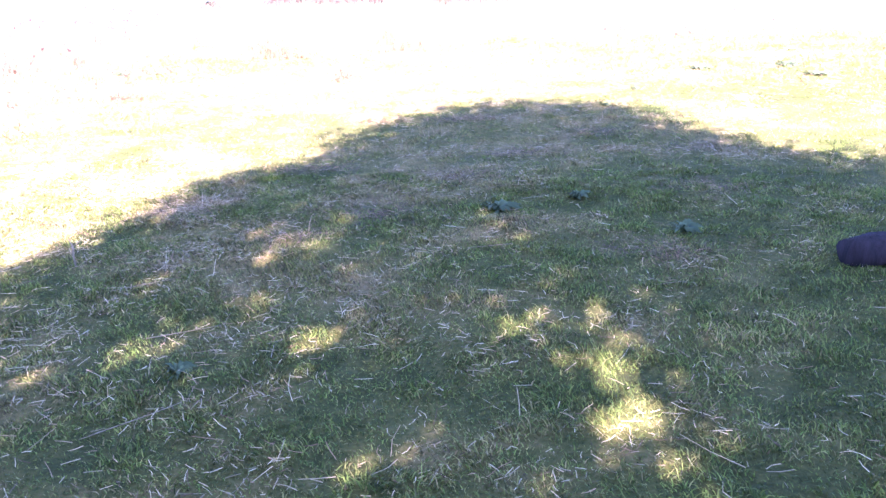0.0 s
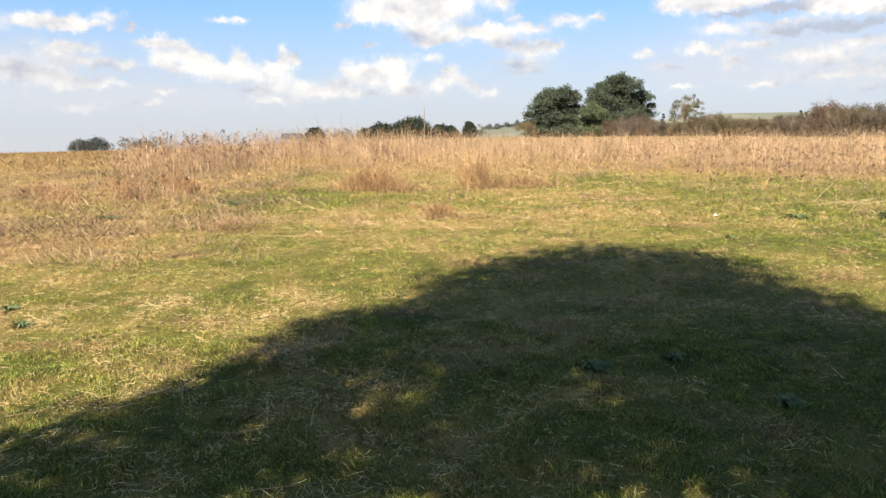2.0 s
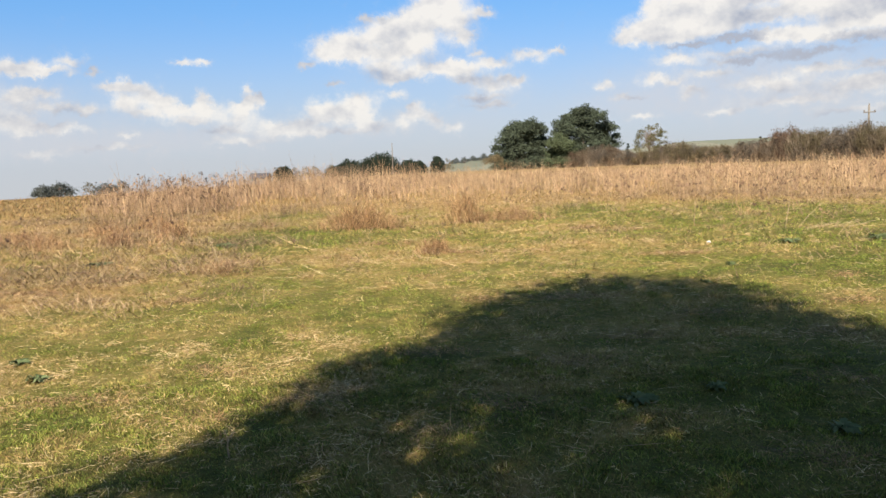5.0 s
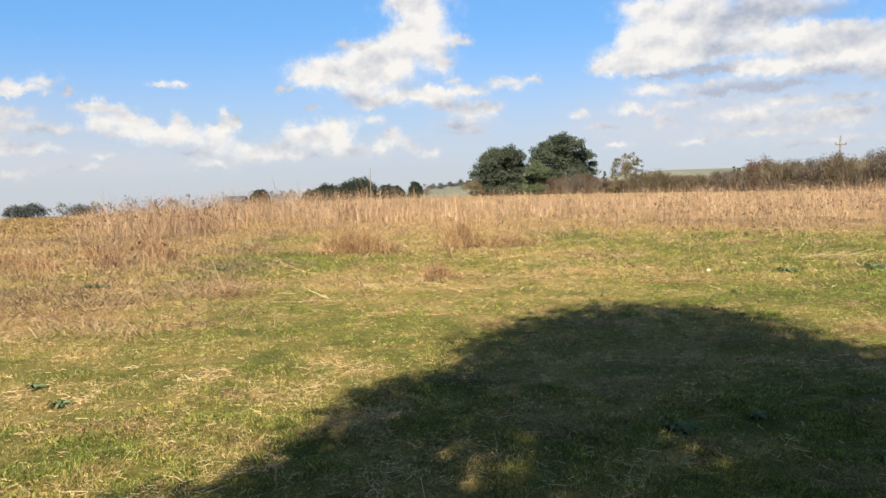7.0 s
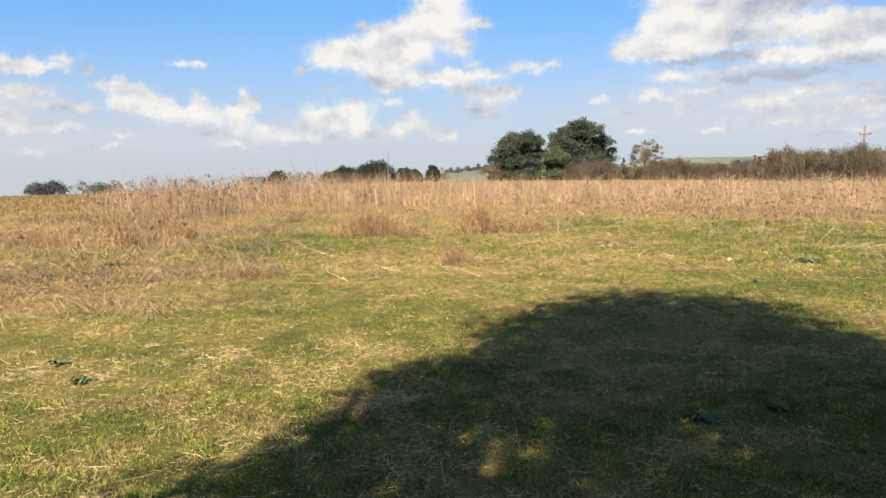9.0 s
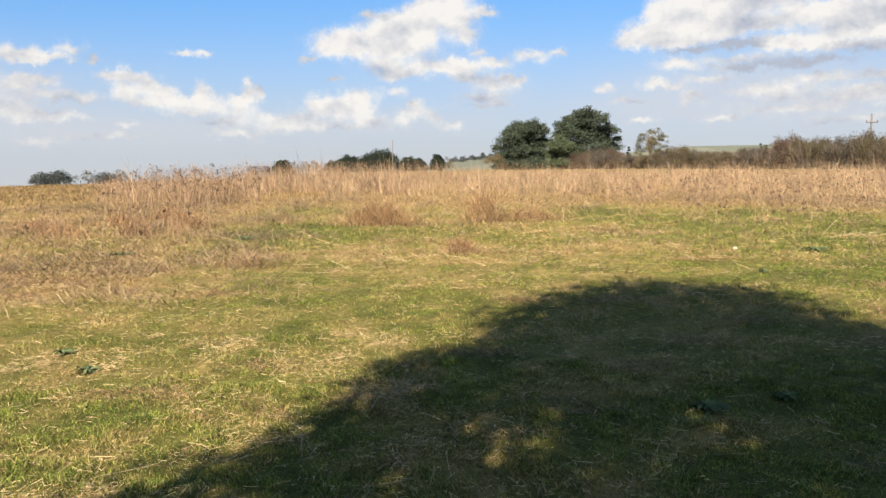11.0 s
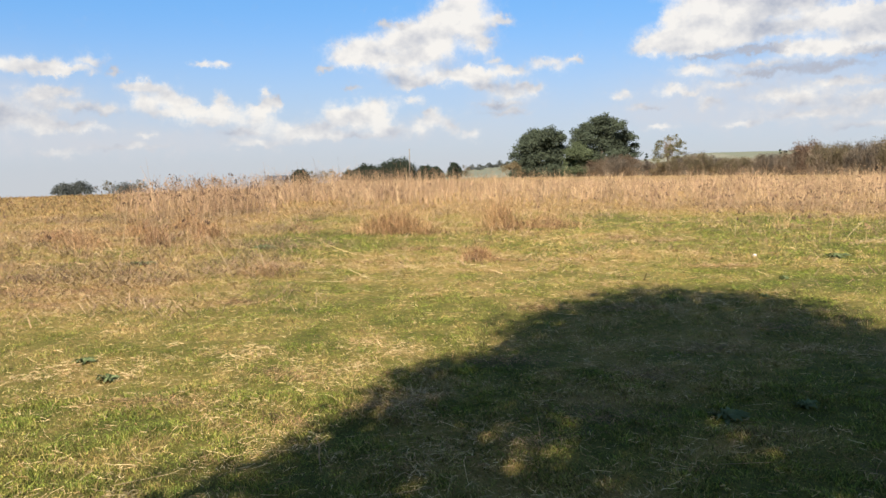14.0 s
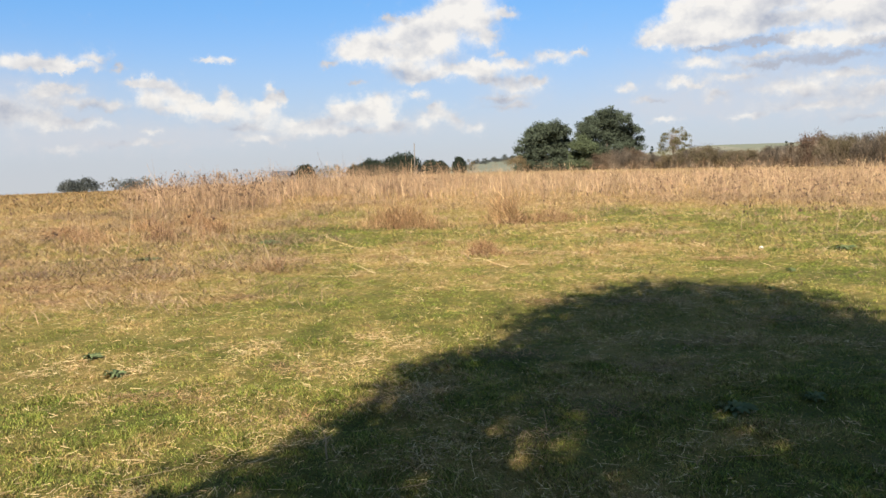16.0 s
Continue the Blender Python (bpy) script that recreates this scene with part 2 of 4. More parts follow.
def blade_material(name, stops, through=0.25, rough=0.7):
    """Grass and straw: hue by how dry each blade is, lightness by its own tone."""
    mat, n = material(name)
    dry = n.add("ShaderNodeAttribute", attribute_name="dry").outputs["Fac"]
    tone = n.add("ShaderNodeAttribute", attribute_name="tone").outputs["Fac"]
    colour = ramp(n, dry, stops)
    grain = n.noise(n.add("ShaderNodeNewGeometry").outputs["Position"], 60.0, 2.0)
    colour = n.mix(1.0, colour, n.add("ShaderNodeCombineColor", {0: tone, 1: tone, 2: tone}).outputs[0], "MULTIPLY")
    colour = n.mix(n.math("MULTIPLY", grain, 0.4), colour, n.mix(1.0, colour, (0.55, 0.55, 0.5, 1), "MULTIPLY"))
    finish(n, colour, rough, through=through)
    return mat


GREEN_TO_STRAW = [(0.0, (0.118, 0.16, 0.025)), (0.3, (0.185, 0.198, 0.037)), (0.55, (0.262, 0.216, 0.068)), (0.78, (0.325, 0.236, 0.10)), (1.0, (0.29, 0.18, 0.08))]
MAT_GRASS = blade_material("grass_blades", GREEN_TO_STRAW)
MAT_STRAW = blade_material("straw", [(0.0, (0.50, 0.405, 0.235)), (0.5, (0.50, 0.375, 0.20)), (0.8, (0.42, 0.255, 0.125)), (1.0, (0.22, 0.12, 0.065))], 0.12)
MAT_WEED = blade_material("dead_weed", [(0.0, (0.41, 0.305, 0.185)), (0.45, (0.325, 0.215, 0.13)), (0.75, (0.215, 0.135, 0.088)), (1.0, (0.10, 0.063, 0.047))], 0.15)

MAT_STRAW_RED = blade_material("tussock_stems", [(0.0, (0.47, 0.34, 0.18)), (0.4, (0.39, 0.24, 0.12)), (0.7, (0.28, 0.15, 0.078)), (1.0, (0.12, 0.07, 0.048))], 0.15)

MAT_GROUND, n = material("field_soil")
spot = n.add("ShaderNodeNewGeometry").outputs["Position"]
dry = n.add("ShaderNodeAttribute", attribute_name="dry").outputs["Fac"]
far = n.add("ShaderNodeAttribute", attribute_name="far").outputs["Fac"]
thatch = n.math("ADD", n.math("MULTIPLY", n.noise(spot, 9.0, 5.0, 0.7), 0.5), n.math("MULTIPLY", n.noise(spot, 48.0, 5.0, 0.7), 0.5))
clod = n.noise(spot, 1.3, 4.0)
near = ramp(n, n.math("ADD", dry, n.math("MULTIPLY", n.math("SUBTRACT", thatch, 0.5), 2.2)),
            [(0.0, (0.05, 0.057, 0.011)), (0.3, (0.105, 0.10, 0.022)), (0.55, (0.18, 0.138, 0.043)), (0.8, (0.26, 0.182, 0.07)), (1.0, (0.225, 0.15, 0.065))])
near = n.mix(n.math("MULTIPLY", clod, 0.35), near, (0.06, 0.045, 0.025, 1))
plots = n.add("ShaderNodeTexVoronoi", {"Vector": n.vec("MULTIPLY", spot, (1.0, 0.45, 0.0)), "Scale": 0.006}).outputs["Color"]
plot = n.add("ShaderNodeSeparateColor", {0: plots}).outputs[0]
# far field plots, their colours greyed to stand in for aerial haze
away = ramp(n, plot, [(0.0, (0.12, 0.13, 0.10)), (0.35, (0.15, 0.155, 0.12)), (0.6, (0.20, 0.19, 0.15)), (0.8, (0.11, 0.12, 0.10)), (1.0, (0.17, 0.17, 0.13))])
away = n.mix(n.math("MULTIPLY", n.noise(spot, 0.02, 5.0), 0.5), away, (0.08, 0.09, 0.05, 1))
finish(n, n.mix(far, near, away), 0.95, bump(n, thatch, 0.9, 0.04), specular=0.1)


def leaf_material(name, dark, light, through=0.2):
    mat, n = material(name)
    tone = n.add("ShaderNodeNewGeometry").outputs["Random Per Island"]
    colour = ramp(n, tone, [(0.0, dark), (0.7, light), (1.0, tuple(min(1, c * 1.35) for c in light))])
    spot = n.add("ShaderNodeNewGeometry").outputs["Position"]
    colour = n.mix(n.math("MULTIPLY", n.noise(spot, 0.35, 3.0), 0.6), colour, (*dark, 1))
    finish(n, colour, 0.75, through=through, specular=0.12)
    return mat


def bark_material(name, dark, light, scale=14.0):
    mat, n = material(name)
    spot = n.add("ShaderNodeTexCoord").outputs["Object"]
    furrow = n.noise(n.vec("MULTIPLY", spot, (1.0, 1.0, 0.18)), scale, 6.0, 0.65)
    blotch = n.noise(spot, 2.0, 3.0)
    colour = n.mix(n.math("MULTIPLY", blotch, 0.5), ramp(n, furrow, [(0.3, dark), (0.7, light)]), (*dark, 1))
    finish(n, colour, 0.9, bump(n, furrow, 0.8, 0.03), specular=0.15)
    return mat


MAT_OAK = leaf_material("oak_leaves", (0.037, 0.047, 0.034), (0.063, 0.078, 0.051), 0.25)
MAT_OAK_BRIGHT = leaf_material("bright_oak_leaves", (0.045, 0.058, 0.034), (0.078, 0.094, 0.048), 0.2)
MAT_TAWNY = leaf_material("tawny_leaves", (0.108, 0.086, 0.05), (0.165, 0.128, 0.072), 0.4)
MAT_RUST = leaf_material("rusty_leaves", (0.086, 0.06, 0.044), (0.135, 0.09, 0.064), 0.4)
MAT_GREY_TWIG = leaf_material("grey_brown_twigs", (0.072, 0.062, 0.052), (0.11, 0.092, 0.074), 0.4)
MAT_TWIG = blade_material("bare_twigs", [(0.0, (0.21, 0.17, 0.13)), (0.5, (0.15, 0.115, 0.085)), (1.0, (0.09, 0.065, 0.05))], 0.1)
MAT_FAR_LEAF = leaf_material("far_leaves", (0.014, 0.021, 0.015), (0.027, 0.036, 0.024))
# leaves of the farthest trees, with aerial haze put into their pale grey colour
MAT_HAZY_LEAF = leaf_material("haze_tinted_leaves", (0.06, 0.068, 0.065), (0.095, 0.103, 0.096), 0.4)
MAT_RUSSET = leaf_material("russet_twigs", (0.083, 0.061, 0.043), (0.127, 0.092, 0.064), 0.4)
MAT_OLIVE = leaf_material("olive_twigs", (0.083, 0.070, 0.044), (0.122, 0.102, 0.062), 0.4)
MAT_THIN = leaf_material("yellowing_leaves", (0.06, 0.06, 0.03), (0.14, 0.125, 0.06), 0.3)
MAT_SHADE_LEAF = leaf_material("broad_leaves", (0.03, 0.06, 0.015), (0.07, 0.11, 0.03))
MAT_DOCK = leaf_material("dock_leaves", (0.058, 0.08, 0.036), (0.12, 0.145, 0.066))
MAT_BARK = bark_material("bark", (0.05, 0.04, 0.03), (0.16, 0.13, 0.10))
MAT_CHAR = bark_material("charred_bark", (0.008, 0.006, 0.007), (0.05, 0.036, 0.038), 20.0)
MAT_POLE = bark_material("weathered_pole", (0.09, 0.08, 0.07), (0.20, 0.18, 0.155), 8.0)
MAT_WEED_SOLID = bark_material("dead_stem", (0.21, 0.155, 0.09), (0.42, 0.33, 0.21), 30.0)
MAT_STONE, n = material("pale_stone")
finish(n, ramp(n, n.noise(n.add("ShaderNodeTexCoord").outputs["Object"], 30.0), [(0.3, (0.4, 0.37, 0.32)), (0.7, (0.62, 0.6, 0.55))]), 0.8)
MAT_ROOF, n = material("slate_roof")
finish(n, ramp(n, n.noise(n.add("ShaderNodeTexCoord").outputs["Object"], 1.5), [(0.3, (0.03, 0.036, 0.048)), (0.7, (0.055, 0.062, 0.08))]), 0.85)
MAT_WALL, n = material("barn_wall")
finish(n, ramp(n, n.noise(n.add("ShaderNodeTexCoord").outputs["Object"], 1.2), [(0.3, (0.10, 0.10, 0.10)), (0.7, (0.16, 0.155, 0.15))]), 0.9)


# ---- shapes ----
rng = np.random.default_rng(7)


def lattice(i, j, seed):
    v = np.sin(i * 127.1 + j * 311.7 + seed * 74.7) * 43758.5453
    return v - np.floor(v)


def value_noise(x, y, seed=0):
    i, j = np.floor(x), np.floor(y)
    u, v = x - i, y - j
    u, v = u * u * (3 - 2 * u), v * v * (3 - 2 * v)
    a, b = lattice(i, j, seed), lattice(i + 1, j, seed)
    c, d = lattice(i, j + 1, seed), lattice(i + 1, j + 1, seed)
    return (a * (1 - u) + b * u) * (1 - v) + (c * (1 - u) + d * u) * v


def fbm(x, y, seed=0, octaves=4):
    total, size, norm = 0.0, 1.0, 0.0
    for k in range(octaves):
        total = total + size * value_noise(x * 2 ** k, y * 2 ** k, seed + k)
        norm, size = norm + size, size * 0.55
    return total / norm


def blob(x, y, cx, cy, rx, ry):
    return np.exp(-((x - cx) / rx) ** 2 - ((y - cy) / ry) ** 2)


def smooth(x, low, high):
    t = np.clip((x - low) / (high - low), 0, 1)
    return t * t * (3 - 2 * t)


def dryness(x, y):
    """0: fresh green turf, 1: brown litter."""
    d = 0.45 + (0.45 + 0.15 * smooth(y, 8, 14)) * (fbm(x / 0.9, y / 1.3, 3) - 0.5) + 0.95 * (fbm(x / 0.3, y / 0.3, 11) - 0.5)
    d = d + 0.12 * smooth(y, 9, 17) + (0.24 + 0.75 * (fbm(x / 1.6, y / 1.2, 19, 3) - 0.4)) * smooth(-x - 0.15 * y, 2.5, 5.0) * smooth(y, 6, 9) + 0.55 * smooth(y + 0.3 * np.minimum(x, 0) + 5, 24, 30) - 0.22 * smooth(x, 0.5, 3.0) * smooth(y, 7, 9) * smooth(-y, -24, -17)
    # turf in the tree's shadow: greener, its colour also darkened to deepen the shade
    d = d + 0.16 * blob(x, y, 1.2, 11.5, 3.5, 1.3) + (0.5 * (fbm(x / 0.8, y / 0.6, 23, 3) - 0.5) - 0.05) * smooth(9 - y, 0, 2) * smooth(x + 0.3 * y, -1.0, 1.0) - 0.24 * smooth(6.6 - y, 0, 1.5) * smooth(x, 0.1, 1.2) - 0.06 * smooth(9 - y, 0, 4)
    for cx, cy, rx, ry, k in ((-4.6, 15.6, 1.7, 1.6, 0.5), (-6.6, 21.0, 1.2, 4.0, 0.3), (1.6, 21.5, 1.6, 2.6, 0.42), (-1.0, 14.4, 2.5, 0.8, 0.2),
                              (4.5, 10.0, 2.5, 1.5, 0.2), (-2.6, 8.6, 1.6, 1.4, 0.15), (-3.4, 4.6, 1.2, 0.8, 0.15), (5.2, 20.0, 1.5, 1.5, 0.2)):
        d = d - k * blob(x, y, cx, cy, rx, ry)
    return np.clip(d, 0.02, 0.98)


def weediness(x, y):
    """How thickly the tall dead weeds stand."""
    edge = np.interp(x, [-30, -15, -12, -9, -8, -3, 2, 5, 8, 30], [26, 23, 20.8, 22.3, 24, 27.0, 26.5, 23.5, 21, 17])
    ragged = fbm(x / 0.9, y / 1.4, 21)
    belt = smooth(y - edge - 11.0 * (ragged - 0.5), -1.0, 2.2) * (0.45 + 0.55 * smooth(ragged, 0.35, 0.6))
    lane = blob(x, y, -8.2, 25.0, 0.8, 6.0)
    left = 0.34 * smooth(-x - 0.30 * y, 0.4, 2.2) * smooth(y, 12.5, 15.0) * smooth(fbm(x / 0.8, y / 1.0, 27, 3), 0.56, 0.7)
    tufts = 0.30 * smooth(fbm(x / 0.7, y / 0.9, 33), 0.58, 0.74) * smooth(y + 0.35 * np.maximum(x, 0), 15.5, 20)
    far_left = smooth(-x - 0.50 * y, 0.6, 3.2)
    return np.clip(np.maximum(np.maximum(belt, left), tufts) - 0.9 * lane - 0.95 * far_left * smooth(y, 15, 20), 0, 1)


def ground_height(x, y):
    d = np.hypot(x, y)
    az = np.degrees(np.arctan2(x, np.maximum(y, 1e-6) + np.where(y < 0, 1e9, 0)))
    near = 0.07 * (fbm(x / 2.2, y / 2.2, 51, 3) - 0.5) + 0.03 * (fbm(x / 0.4, y / 0.4, 61, 2) - 0.5)
    slope = np.interp(az, [-40, -22, -12, 5, 40], [0.036, 0.034, 0.024, 0.020, 0.018])
    drop = -slope * (np.sqrt((d - 48) ** 2 + 60) + (d - 48)) / 2 * np.where(d < 20, 0, smooth(d, 20, 45))
    drop = np.maximum(drop, -80.0)
    rim1 = 1.6 + np.maximum(d, 900) * np.tan(np.radians(np.interp(az, [-40, -18, -8, -4, -1, 3, 40], [-2.6, -2.3, -1.3, -0.85, -0.5, -0.55, -0.5])))
    rim2 = 1.6 + np.maximum(d, 2600) * np.tan(np.radians(np.interp(az, [-40, -16, -2, 8, 13, 20, 40], [-2.5, -2.2, -1.2, -0.35, 0.16, 0.22, 0.1])))
    hill1 = smooth(d, 350, 900) * (1 - smooth(d, 950, 1500))
    hill2 = smooth(d, 1500, 2600)
    rough = 3.0 * (fbm(x / 260, y / 260, 71, 3) - 0.5) * smooth(d, 300, 900)
    return near * (1 - smooth(d, 30, 60)) + drop * (1 - hill1) * (1 - hill2) + rim1 * hill1 + rim2 * hill2 + rough


def mesh_of(name, verts, faces_flat, sizes, mat, attributes=None, shade=False):
    """A mesh straight from arrays."""
    me = bpy.data.meshes.new(name)
    me.vertices.add(len(verts))
    me.vertices.foreach_set("co", np.asarray(verts, np.float32).ravel())
    me.loops.add(len(faces_flat))
    me.loops.foreach_set("vertex_index", np.asarray(faces_flat, np.int32))
    sizes = np.asarray(sizes, np.int32)
    me.polygons.add(len(sizes))
    me.polygons.foreach_set("loop_start", np.concatenate(([0], np.cumsum(sizes)[:-1])).astype(np.int32))
    for key, values in (attributes or {}).items():
        me.attributes.new(key, "FLOAT", "POINT").data.foreach_set("value", np.asarray(values, np.float32))
    if shade:
        me.polygons.foreach_set("use_smooth", np.ones(len(sizes), bool))
    me.materials.append(mat)
    me.update(calc_edges=True)
    me.validate()
    return me


def blades(x, y, z, h, w, heading, lean, dry, tone, segs=2):
    """Ribbons that taper to a tip and bend over towards a heading: arrays for mesh_of()."""
    n = len(x)
    face = rng.uniform(0, 2 * np.pi, n)
    sx, sy = np.cos(face) * w / 2, np.sin(face) * w / 2
    dx, dy = np.cos(heading), np.sin(heading)
    rows = []
    for k in range(segs + 1):
        t = k / segs
        out = lean * h * t ** 1.7
        up = h * t * np.sqrt(np.clip(1 - (0.75 * lean * t) ** 2, 0.03, 1))
        px, py, pz = x + dx * out, y + dy * out, z + up
        if k < segs:
            s = 1 - 0.35 * t
            rows += [np.stack((px - sx * s, py - sy * s, pz), 1), np.stack((px + sx * s, py + sy * s, pz), 1)]
        else:
            rows.append(np.stack((px, py, pz), 1))
    per = 2 * segs + 1
    verts = np.stack(rows, 1).reshape(-1, 3)
    pattern, sizes = [], []
    for k in range(segs - 1):
        pattern += [2 * k, 2 * k + 1, 2 * k + 3, 2 * k + 2]
        sizes.append(4)
    pattern += [2 * segs - 2, 2 * segs - 1, 2 * segs]
    sizes.append(3)
    flat = (np.arange(n)[:, None] * per + np.array(pattern)).ravel()
    return verts, flat, np.tile(sizes, n), {"dry": np.repeat(dry, per), "tone": np.repeat(tone, per)}


def joined(*parts):
    verts, flat, sizes, attrs, start = [], [], [], {}, 0
    for v, f, s, a in parts:
        verts.append(v), flat.append(f + start), sizes.append(s)
        for key in a:
            attrs.setdefault(key, []).append(a[key])
        start += len(v)
    return np.concatenate(verts), np.concatenate(flat), np.concatenate(sizes), {k: np.concatenate(v) for k, v in attrs.items()}


def tube(points, radii, sides=8):
    """A tapered round limb along points."""
    verts, faces = [], []
    for k, (p, r) in enumerate(zip(points, radii)):
        p = Vector(p)
        ahead = Vector(points[min(k + 1, len(points) - 1)]) - Vector(points[max(k - 1, 0)])
        side = ahead.cross(Vector((0.3, 0.9, 0.2))).normalized()
        other = ahead.cross(side).normalized()
        for i in range(sides):
            a = 2 * math.pi * i / sides
            bulge = r * (1 + 0.12 * math.sin(3 * a + k * 1.3))
            verts.append(p + side * math.cos(a) * bulge + other * math.sin(a) * bulge)
    for k in range(len(points) - 1):
        for i in range(sides):
            j = (i + 1) % sides
            faces.append((k * sides + i, k * sides + j, (k + 1) * sides + j, (k + 1) * sides + i))
    faces += [tuple(range(sides - 1, -1, -1)), tuple(range((len(points) - 1) * sides, len(points) * sides))]
    return verts, faces


def solid(name, verts, faces, mat, shade=True):
    me = bpy.data.meshes.new(name)
    me.from_pydata([tuple(v) for v in verts], [], faces)
    if shade:
        me.polygons.foreach_set("use_smooth", np.ones(len(me.polygons), bool))
    me.materials.append(mat)
    return me


def part(name, me, parent, label=""):
    ob = new(name, me)
    ob.parent = parent
    return tagged(ob, label)


def leaf_cloud(name, lobes, count, size, mat, hollow=0.45, uneven=0.35, flat=0.75, gaps=(), edge=0.0):
    """Many small leaves or leaf clumps spread through lobes (x, y, z, radius), with a ragged outline and gaps."""
    lobes = np.array(lobes, float)
    share = lobes[:, 3] ** 2 * (lobes[:, 4] if lobes.shape[1] > 4 else 1.0)
    share /= np.sum(share)
    which = rng.choice(len(lobes), count, p=share)
    way = rng.normal(size=(count, 3))
    way /= np.linalg.norm(way, axis=1)[:, None]
    ragged = 1 + uneven * (2 * fbm(way[:, 0] * 2.3 + which * 7.1, way[:, 1] * 2.3 + way[:, 2] * 1.9, 5, 3) - 1)
    r = lobes[which, 3] * ragged * (hollow + (1 - hollow) * rng.random(count)) ** 0.6 * (1 + edge * rng.normal(size=count))
    centre = lobes[which, :3] + way * r[:, None] * np.array([1, 1, flat])
    for gx, gy, gz, gr in gaps:
        # a gap between boughs, along the light
        off = centre - np.array([gx, gy, gz])
        off -= np.outer(off @ np.array(RAYS), np.array(RAYS))
        centre = centre[(np.linalg.norm(off, axis=1) > gr) | (rng.random(len(centre)) < 0.4)]
    count = len(centre)
    s = size * rng.uniform(0.55, 1.3, count)
    a, b = rng.normal(size=(count, 3)), rng.normal(size=(count, 3))
    a /= np.linalg.norm(a, axis=1)[:, None]
    b -= a * np.sum(a * b, 1)[:, None]
    b /= np.linalg.norm(b, axis=1)[:, None]
    fold = np.cross(a, b) * (0.18 * s)[:, None]
    a, b = a * (s / 2)[:, None], b * (0.34 * s)[:, None]
    verts = np.stack((centre - a, centre + b + fold, centre + a, centre - b + fold), 1).reshape(-1, 3)
    return mesh_of(name, verts, np.arange(4 * count), np.full(count, 4), mat)


def clumped_crown(name, lobes, per_lobe, leaves, size, mat, low=-0.45, fluff=0.6, stray=0.0):
    """Leaf sprays gathered in clumps over lobes (x, y, z, radius), facing outwards, with gaps between the clumps."""
    lobes = np.array(lobes, float)[:, :4]
    way = rng.normal(size=(len(lobes) * per_lobe, 3))
    way /= np.linalg.norm(way, axis=1)[:, None]
    way[:, 2] = np.where(way[:, 2] < low, -0.6 * way[:, 2], way[:, 2])
    lobe = np.repeat(lobes, per_lobe, axis=0)
    middle = lobe[:, :3] + way * (lobe[:, 3] * rng.uniform(0.35, 1.0, len(lobe)))[:, None] * np.array([1, 1, 0.85])
    girth = lobe[:, 3] * rng.uniform(0.3, 0.55, len(lobe))
    which = rng.choice(len(lobe), leaves, p=girth ** 2 / np.sum(girth ** 2))
    out = rng.normal(size=(leaves, 3))
    out /= np.linalg.norm(out, axis=1)[:, None]
    centre = middle[which] + out * (girth[which] * rng.random(leaves) ** 0.45)[:, None] * np.array([1, 1, 0.7]) + stray * rng.normal(size=(leaves, 3))
    face = 0.7 * out + 0.5 * way[which] + np.array([0, 0, 0.35]) + fluff * rng.normal(size=(leaves, 3))
    face /= np.linalg.norm(face, axis=1)[:, None]
    a = np.cross(face, rng.normal(size=(leaves, 3)))
    a /= np.linalg.norm(a, axis=1)[:, None]
    b = np.cross(face, a)
    s = size * rng.uniform(0.55, 1.35, leaves)
    a, b, fold = a * (s / 2)[:, None], b * (0.36 * s)[:, None], face * (0.12 * s)[:, None]
    verts = np.stack((centre - a, centre + b + fold, centre + a, centre - b + fold), 1).reshape(-1, 3)
    return mesh_of(name, verts, np.arange(4 * leaves), np.full(leaves, 4), mat)


# ---- the ground: one sheet to the horizon ----
rings, spokes = 250, 420
radius = 0.15 * (4600 / 0.15) ** (np.arange(rings) / (rings - 1))
angle = np.arange(spokes) * 2 * np.pi / spokes
gx = np.concatenate(([0.0], (radius[:, None] * np.sin(angle)).ravel()))
gy = np.concatenate(([0.0], (radius[:, None] * np.cos(angle)).ravel()))
base = 1 + np.arange(rings - 1)[:, None] * spokes
i, j = np.arange(spokes), (np.arange(spokes) + 1) % spokes
quads = np.stack((base + i, base + spokes + i, base + spokes + j, base + j), 2).reshape(-1, 4)
fan = np.stack((np.zeros(spokes, int), 1 + i, 1 + j), 1)
reach = np.hypot(gx, gy)
ground = new("ground", mesh_of("ground", np.stack((gx, gy, ground_height(gx, gy)), 1), np.concatenate((quads.ravel(), fan.ravel())),
                               np.concatenate((np.full(len(quads), 4), np.full(len(fan), 3))), MAT_GROUND,
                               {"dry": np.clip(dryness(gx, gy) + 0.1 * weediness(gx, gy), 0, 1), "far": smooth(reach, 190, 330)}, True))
tagged(ground, "rough sunlit meadow of short turf and dry thatch", "ground", kind="structure")

# ---- turf and straw ----
EYE_X, EYE_Y = -0.35, -1.6


def scatter(count, near, far_, half=37.0, power=1.0):
    """Points over a wedge ahead of the path, thinner with distance where power is below 1."""
    u = rng.random(count)
    r = (near ** (2 * power) + u * (far_ ** (2 * power) - near ** (2 * power))) ** (0.5 / power)
    a = np.radians(rng.uniform(-half, half, count))
    return EYE_X + r * np.sin(a), EYE_Y + r * np.cos(a)


